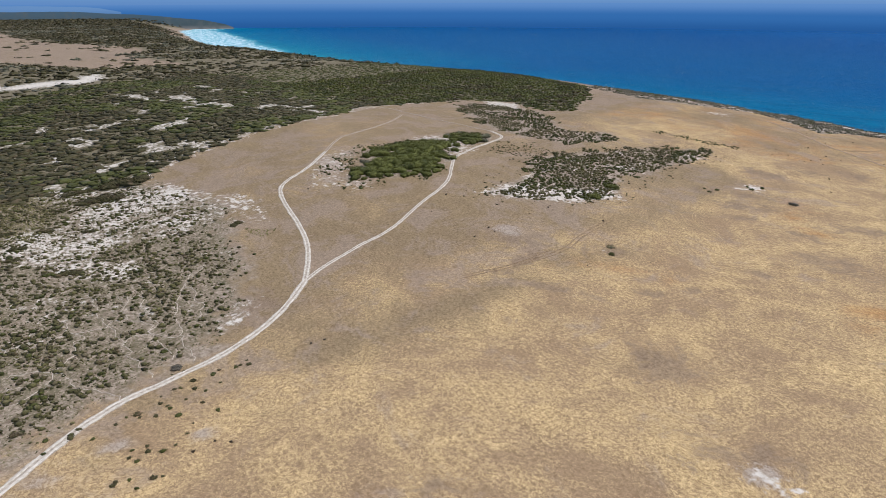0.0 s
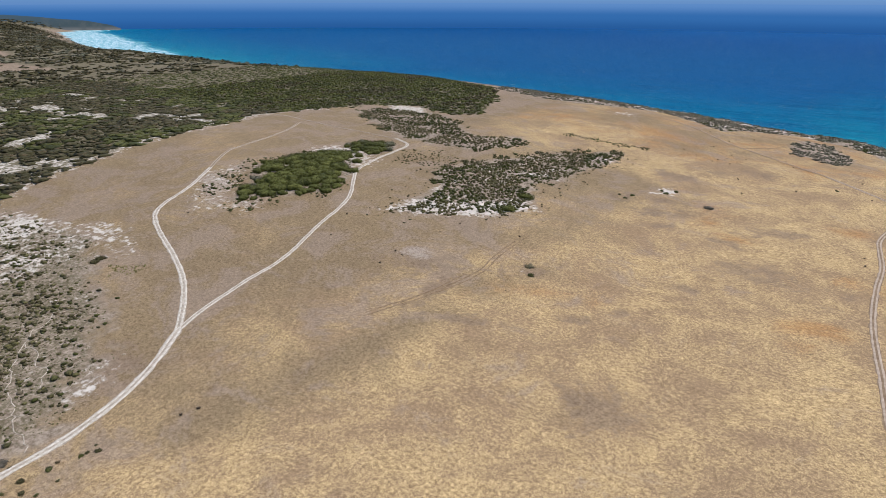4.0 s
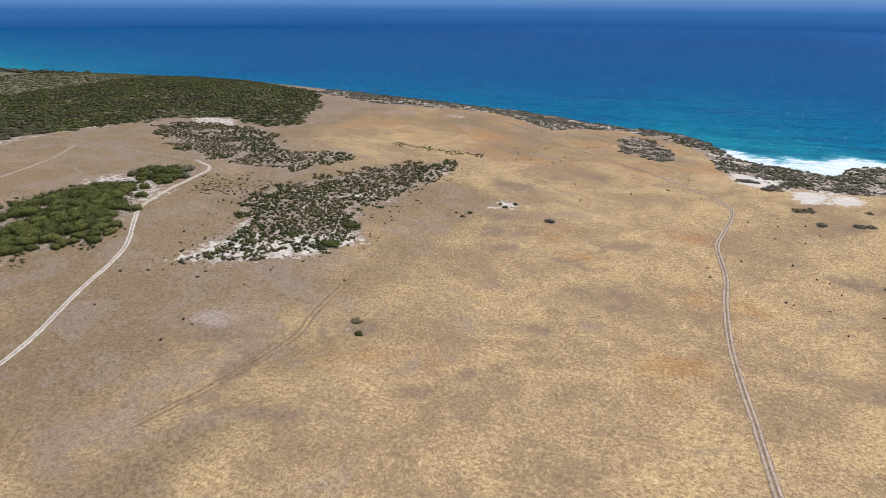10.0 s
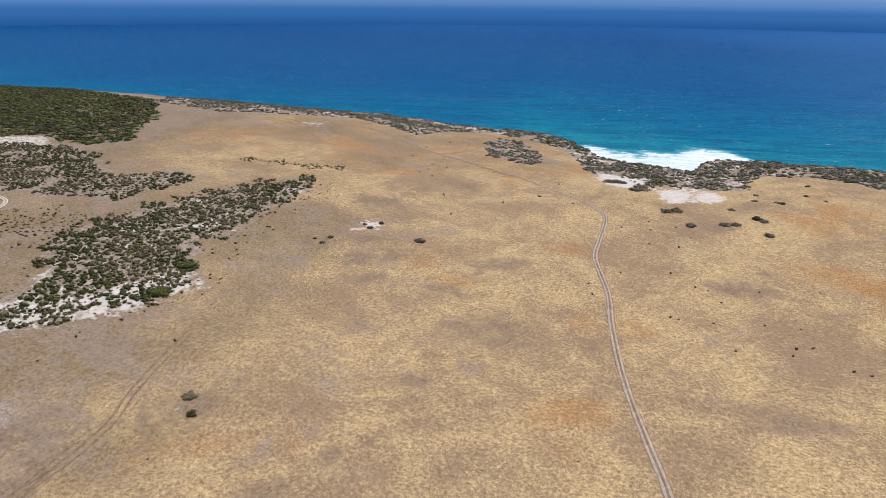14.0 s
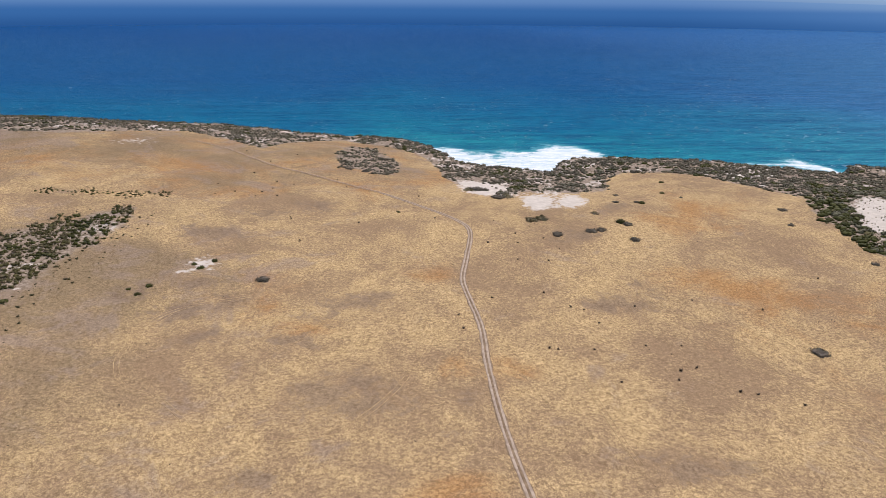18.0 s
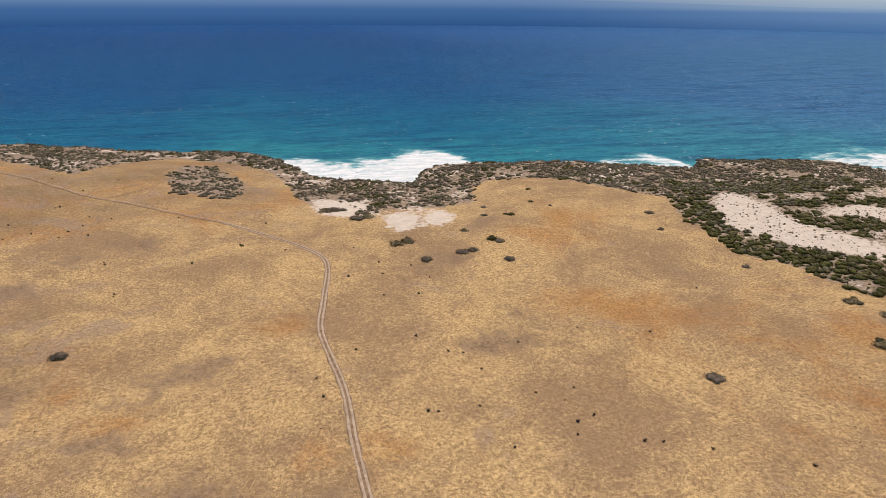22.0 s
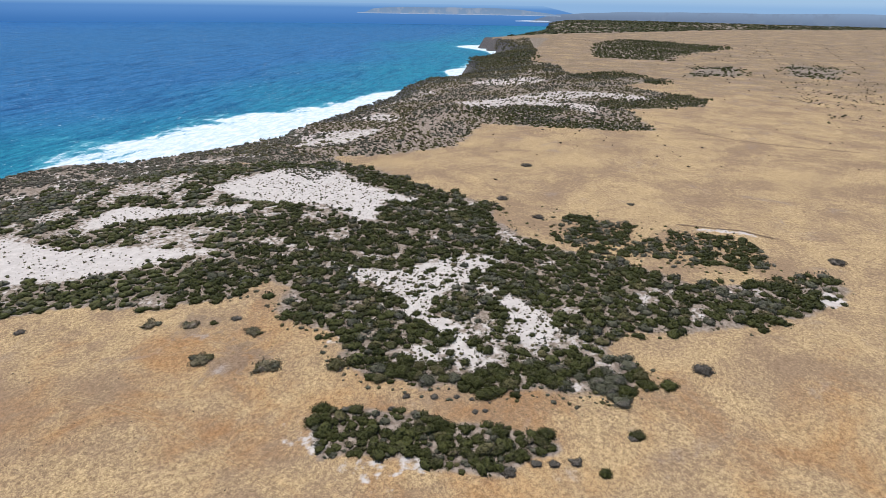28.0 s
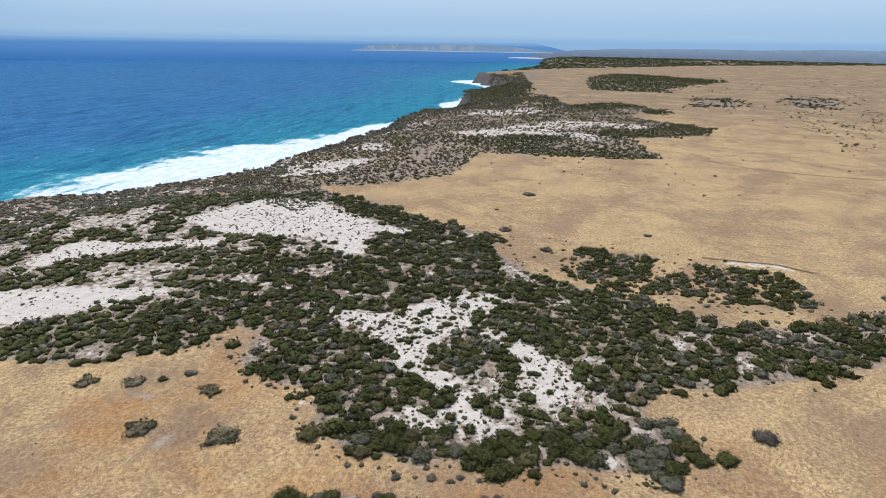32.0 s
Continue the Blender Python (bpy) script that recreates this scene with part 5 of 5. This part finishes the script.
near_west = [(-545, -120), (-545, 40), (-530, 105), (-548, 132), (-566, 217), (-576, 300), (-588, 380), (-578, 412), (-543, 478), (-500, 499), (-442, 474), (-418, 487), (-447, 555), (-470, 612),
             (-520, 690), (-700, 800), (-1000, 860), (-1000, -120)]
x, y = spread(120, near_west, 7.2, west_keep, ragged=8.0)
r = sized(121, len(x), 4.4, 10.5, 1.1) * (1 - 0.45 * smooth((y - 370) / 90))
shade = ripple(x, y, 45.0, 1.0) + 0.16 * np.random.default_rng(123).normal(size=len(x)) - smooth((x + 760) / 100) * 0.2 + 0.8 * smooth((y - 380) / 150)
for mat, ok, words in ((WEST, shade < 0.12, "brown-olive dense coastal scrub"), (GREEN, shade >= 0.12, "dark green dense coastal scrub")):
    thicket("western_scrub", x[ok], y[ok], r[ok], CANOPY, mat, words, 122, tall=0.55)
hill_west = [(-588, 380), (-578, 412), (-543, 478), (-500, 499), (-442, 474), (-418, 487), (-447, 555), (-470, 612), (-520, 690), (-640, 760), (-820, 800), (-820, 400)]
x, y = spread(124, hill_west, 4.2, lambda x, y: np.clip(0.85 + 0.4 * ripple(x, y, 24.0, 3.0), 0.2, 1))
r = sized(125, len(x), 1.9, 5.2, 1.5)
shade = ripple(x * 1.4, y * 0.7, 26.0, 11.0) + 0.2 * np.random.default_rng(127).normal(size=len(x))
for mat, ok, words in ((BRIGHT, np.abs(shade) <= 0.45, "fresh olive-green low scrub over a hillside"), (WEST, shade > 0.45, "brown-olive low scrub over a hillside"), (GREEN, shade < -0.45, "dark green low scrub over a hillside")):
    thicket("hillside_scrub", x[ok], y[ok], r[ok], SMALL, mat, words, 126, tall=0.8)
far_west = [(-1000, -200), (-1000, 880), (-1650, 940), (-2300, 1170), (-3300, 1500), (-3300, 300), (-2000, -300)]
x, y = spread(130, far_west, 15.5, lambda x, y: west_keep(x, y) * np.clip(0.95 - smooth((ripple(x, y, 70.0, 5.0) - 0.5) / 0.3), 0.2, 1))
r = sized(131, len(x), 8.5, 16.0, 1.2)
# greyer leaves, more of them farther west, stand in for haze
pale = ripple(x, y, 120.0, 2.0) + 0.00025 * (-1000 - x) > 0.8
thicket("far_western_scrub", x[~pale], y[~pale], r[~pale], FAR, WEST, "dark scrub stretching away along the coast", 132, tall=0.5)
thicket("far_grey_scrub", x[pale], y[pale], r[pale], FAR, GREY, "grey-green scrub, paler in place of haze, stretching away along the coast", 139, tall=0.5)
headland = [(-3300, 300), (-3300, 1490), (-4150, 1840), (-4560, 2310), (-4880, 2450), (-4880, 300)]
x, y = spread(133, headland, 28.0)
thicket("headland_scrub", x, y, sized(134, len(x), 18.0, 30.0, 1.2), FAR, WEST, "dark scrub over a far headland", 135, tall=0.4)
x, y = spread(136, FAR_PLAIN, 27.0, lambda x, y: np.clip(0.9 + 0.5 * ripple(x, y, 300.0), 0, 1))
thicket("far_eastern_scrub", x, y, sized(137, len(x), 16.0, 30.0, 1.2), FAR, GREEN, "dark scrub across the far plain", 138, tall=0.35)

# bushes that stand alone in the pasture
BUSHES = [(131, 134, 3.0, 0), (143, 121, 3.2, 1), (104, 146, 2.2, 0), (102.5, 147.5, 1.2, 1), (86, 156, 1.8, 0), (89, 164, 1.9, 1), (87, 170, 1.4, 1), (86, 175, 1.6, 1), (81, 182, 2.0, 1), (109, 218, 1.3, 1), (110, 209, 1.2, 1),
          (111, 202, 1.0, 1), (111, 197, 0.9, 1), (102, 221, 1.1, 1), (105, 195, 1.1, 1), (106, 192, 0.9, 1), (136, 328, 3.2, 2), (146, 297, 1.7, 1), (138, 312, 3.2, 2), (141, 304, 1.6, 0), (137, 285, 3.0, 2), (116, 295, 4.0, 2), (117, 270, 4.0, 2)]
MORE_BUSHES = [(298, 186, 2.8, 1), (422, 202, 3.2, 1), (330, 211, 3.2, 1), (336, 131, 2.2, 1), (262, 38, 3.4, 1), (45, 299, 3.1, 1), (121, 374, 1.8, 1), (111, 430, 1.8, 1), (122, 458, 2.2, 1), (-174, 366, 2.7, 1), (-214, 205, 1.6, 0), (-219, 213, 2.0, 2)]
COVE_BUSHES = [(-49, 494, 4.0, 1), (-42, 497, 4.2, 2), (-65, 517, 3.6, 2), (-59, 518, 3.4, 1), (-54, 517, 2.2, 1), (-36, 448, 3.2, 2), (-29, 450, 3.4, 2), (-6, 428, 3.0, 1), (0, 429, 2.5, 1), (15, 442, 2.6, 0), (18, 438, 2.4, 1), (14, 413, 2.6, 1),
               (5, 458, 2.0, 2), (-26, 423, 2.6, 1), (31, 499, 1.8, 1), (41, 478, 1.9, 0), (38, 480, 1.4, 1), (25, 481, 1.6, 1), (75, 531, 1.6, 0), (71, 488, 1.2, 1), (63, 500, 1.3, 0)]
WEST_BUSHES = [(-266, 296, 4.4, 3), (-262, 270, 4.0, 3), (-200, 385, 1.4, 0), (-204, 376, 1.5, 0), (-208, 380, 1.2, 0), (-221, 346, 1.3, 0),
               (-219, 354, 1.3, 0), (-226, 350, 1.0, 0), (-281, 9, 1.9, 1), (-113, 467, 1.0, 0), (-150, 575, 2.6, 1), (-138, 568, 2.4, 1)]
LOOKS = ((GREEN, FINE, "dark green rounded bush alone on dry grass", 0.95), (TWIGGY, FINE, "grey-brown twiggy bush alone on dry grass", 0.8), (STRAWY, CUSHION, "low spreading grey and olive cushion bush on pasture", 0.9),
         (BRIGHT, FINE, "bright green rounded bush beside low scrub", 0.9))
for k, (x, y, r, look_as) in enumerate(BUSHES + MORE_BUSHES + COVE_BUSHES + WEST_BUSHES):
    mat, shapes, words, tall = LOOKS[look_as]
    bush = shrub(x, y, r * 1.22, shapes, k % len(shapes), mat, words, "bushes scattered over the pasture", tall, "bush")
    if look_as == 2:
        # half of a cushion bush has died back
        for n, (turn, dead) in enumerate(((k * 1.7, OLIVE), (k * 1.7 + 2.3, GREY))):
            twigs = new("dead_twigs", crown_mesh(MID, k + n, dead))
            twigs.parent = bush
            twigs.location = (0.75 * r * math.cos(turn), 0.75 * r * math.sin(turn), 0.05 * r)
            twigs.scale = (0.62 * r, 0.55 * r, 0.6 * r)

# broad dark bushes grown together on the salty flat
for k, (x, y, half) in enumerate(((-505, 67, 16), (-528, 92, 18), (-533, 63, 11), (-505, 43, 6), (-469, 23, 4.5), (-447, 4, 5), (-395, 11, 7), (-391, 98, 4.2), (-433, -3, 3.8), (-452, 40, 4), (-480, 5, 6))):
    for n, along in enumerate((-0.62, -0.2, 0.22, 0.6) if half > 5 else (-0.4, 0.4)):
        shrub(x + 0.26 * along * half + 1.5 * math.sin(5 * n + k), y + 0.97 * along * half, half * (0.46 if half > 5 else 0.62) * (0.85 + 0.3 * ((n + k) % 3) / 2), FINE, k + n, WEST,
              "broad dark rounded bush on a pale salty flat", "broad bushes on the salty flat", 0.62 if half > 5 else 0.8, "bush", category="bush")
x, y = spread(117, SALT_FLAT, 11.0, lambda x, y: np.clip(0.25 + 0.6 * ripple(x, y, 40.0, 3.0), 0, 0.8))
for k in range(min(len(x), 110)):
    shrub(x[k], y[k], 1.3 + 1.1 * ((k * 53) % 10) / 10, MID, k, GREEN if k % 2 else WEST, "dark saltbush standing above its low neighbours", "taller saltbushes on the flat", 0.8, "saltbush", category="bush")

# rounded dark bushes in a line beside the white track
ROADSIDE = [(-278, 6), (-277, 10), (-268, 19), (-267, 16), (-268, 9), (-260, 15), (-267, 4), (-268, 2), (-263, 7), (-259, 9), (-259, 2), (-253, 5), (-245, 6), (-267, -3), (-260, -4), (-258, -4), (-263, -5),
            (-262, -13), (-263, -16), (-260, -13), (-257, -9), (-252, -4), (-244, -3), (-261, -20), (-258, -28), (-266, -29), (-240, -7), (-244, -22), (-243, -18), (-240, -19), (-237, -16), (-237, -12), (-241, -24),
            (-238, -23), (-227, -23), (-226, -21), (-231, -28), (-233, -31), (-232, -32), (-226, -28), (-266, 29), (-265, 26), (-265, 24), (-263, 28)]
for k, (x, y) in enumerate(ROADSIDE):
    shrub(x, y, 0.75 + 0.95 * (((k * 29) % 13) / 13) ** 1.6, MID, k, WEST if k % 3 else GREEN, "low dark rounded saltbush beside a white track", "saltbushes beside the track", 0.75, "saltbush", category="bush")

# small dark dead tussocks in the grass
TUFTS = [(-30, 403), (-39, 388), (-54, 391), (-35, 419), (-50, 413), (-49, 427), (-58, 448), (-66, 414), (-114, 469), (-19, 308), (-5, 308), (2, 276), (7, 274), (-54, 305), (-57, 306), (-88, 321), (-89, 332),
         (-49, 353), (-12, 340), (41, 333), (15, 344), (-73, 348), (-32, 326), (-37, 283), (41, 252), (19, 267), (-16, 284), (-13, 290), (-6, 292), (83, 361), (-165, 415), (-175, 454), (-40, 305), (-35, 338), (-40, 340), (-194, 614), (-217, 548), (-215, 549), (-231, 514), (-217, 500), (-227, 491), (-201, 504), (-196, 514), (-176, 457), (-165, 418), (-196, 530), (-184, 526), (-136, 448), (-92, 454), (-234, 614), (-203, 494), (-190, 496), (-156, 540), (-148, 522), (-210, 585), (-100, 500)]
WEST_TUFTS = [(-272, 183), (-277, 184), (-258, 261), (-271, 232), (-273, 216), (-239, 240), (-298, 234), (-256, 51), (-254, 56), (-275, 170), (-314, 178), (-325, 202), (-402, 156), (-226, 0), (-230, -3), (-230, -10)]
for k, (x, y) in enumerate(TUFTS + WEST_TUFTS):
    tagged(shrub(x, y, 0.72 + 0.35 * ((k * 37) % 10) / 10, SMALL, k % 4, BROWN, "small dark dead tussock in golden grass", "dead tussocks in the pasture", 1.5, "tussock"), category="tussock")
plain = [(-240, 180), (-180, 480), (-60, 600), (40, 540), (110, 480), (120, 340), (70, 180), (-60, 180)]
x, y = spread(140, plain, 11.0, lambda x, y: np.clip(0.35 + 0.4 * ripple(x, y, 30.0), 0, 1))
thicket("pasture_tussocks", x, y, sized(141, len(x), 0.18, 0.5, 2.0), SMALL, BROWN, "tiny dark tussocks scattered over golden pasture", 142, "tussock", 1.3)
x, y = spread(143, [(560, -300), (420, 130), (360, 240), (600, 260), (1200, -20), (2300, 200), (2300, -900), (1200, -500)], 24.0, lambda x, y: np.clip(0.3 + 0.5 * ripple(x, y, 110.0), 0, 1))
thicket("eastern_bushes", x, y, sized(144, len(x), 0.6, 2.2, 2.2) * (1 + 0.5 * smooth((x - 700) / 500)), SMALL, BROWN, "dark bushes scattered over far pasture", 145, "bushes", 1.2)


# old tyre marks pressed into the grass
STRAW = plain_material("flattened_straw", (0.31, 0.205, 0.102), (0.52, 0.372, 0.195), 0.35)
DITCH = plain_material("dark_dry_furrow", (0.15, 0.098, 0.055), (0.27, 0.18, 0.10), 0.7)
MARKS = ((((21, 392), (45, 414), (63, 438), (77, 464), (87, 499), (83, 524)), STRAW, "pale curving tyre marks pressed into dry grass"),
         (((-53, 352), (-51, 322), (-49, 301), (-49, 283), (-48, 262), (-46, 240)), STRAW, "pale straight tyre marks pressed into dry grass"),
         (((89, 330), (88, 310), (85, 295), (80, 278), (73, 263), (66, 247), (58, 230)), STRAW, "pale tyre marks beside the scrub"),
         (((-4, 344), (9, 323), (19, 304), (25, 282), (32, 265), (33, 247), (32, 237)), STRAW, "faint tyre marks across orange grass"),
         (((-203, 331), (-206, 324), (-211, 316), (-210, 306), (-209, 294), (-202, 281), (-190, 275), (-180, 266), (-171, 254), (-165, 248)), STRAW, "pale tyre marks turning across dry grass"),
         (((-207, 301), (-208, 324), (-196, 339), (-176, 349)), STRAW, "pale bent tyre marks in dry grass"),
         (((-154, 253), (-133, 258), (-115, 279), (-102, 312)), STRAW, "faint bent tyre marks in golden grass"))
for way, mat, words in MARKS:
    mark = tagged(ribbon("tyre_mark", way, -0.93, -0.74, 0.13, mat), words, "tyre mark", kind="structure")
    ribbon("second_rut", way, 0.74, 0.93, 0.13, mat, mark)
for way in (((599, 49), (568, 13), (551, -23), (545, -79)), ((-250, 132), (-246, 144), (-242, 156), (-239, 171), (-237, 186)), ((-244, 146), (-241, 160), (-236, 178), (-234, 195), (-236, 209), (-237, 231), (-237, 247)), ((-193, 569), (-182, 579), (-173, 592), (-163, 626))):
    furrow = tagged(ribbon("furrow", way, -1.5, -0.75, 0.13, DITCH), "dark shallow double furrow across dry pasture", "furrow", kind="structure")
    ribbon("second_rut", way, 0.75, 1.4, 0.13, DITCH, furrow)

tagged(ribbon("bank", ((304, 108), (304, 98), (303.5, 86), (303, 75), (297, 64), (294, 58)), -0.9, 0.5, 0.35, DITCH), "low dark eroded bank above a strip of pale sand", "bank", kind="structure")

# patches of tiny plants in the open grass
for k, (outline, gap, mat, words) in enumerate((([(42, 284), (55, 332), (86, 322), (80, 282)], 3.4, BROWN, "tiny dark plants in a patch of pasture"),
                                               ([(118, 196), (106, 192), (110, 140), (124, 122), (130, 130), (120, 150)], 1.9, OLIVE, "tiny grey-green plants between thickets"),
                                               ([(-62, 478), (-50, 452), (-42, 430), (-14, 436), (0, 464), (-30, 462)], 2.2, OLIVE, "tiny olive plants beside bare sand pans"),
                                               ([(96, 262), (104, 300), (128, 318), (140, 300), (128, 262)], 4.2, OLIVE, "tiny plants among mounded bushes"))):
    x, y = spread(150 + k, outline, gap, lambda x, y: np.clip(0.6 + 0.5 * ripple(x, y, 9.0), 0, 1))
    thicket("tiny_plants", x, y, sized(154 + k, len(x), 0.22, 0.45, 2.0), TINY, mat, words, 158 + k)
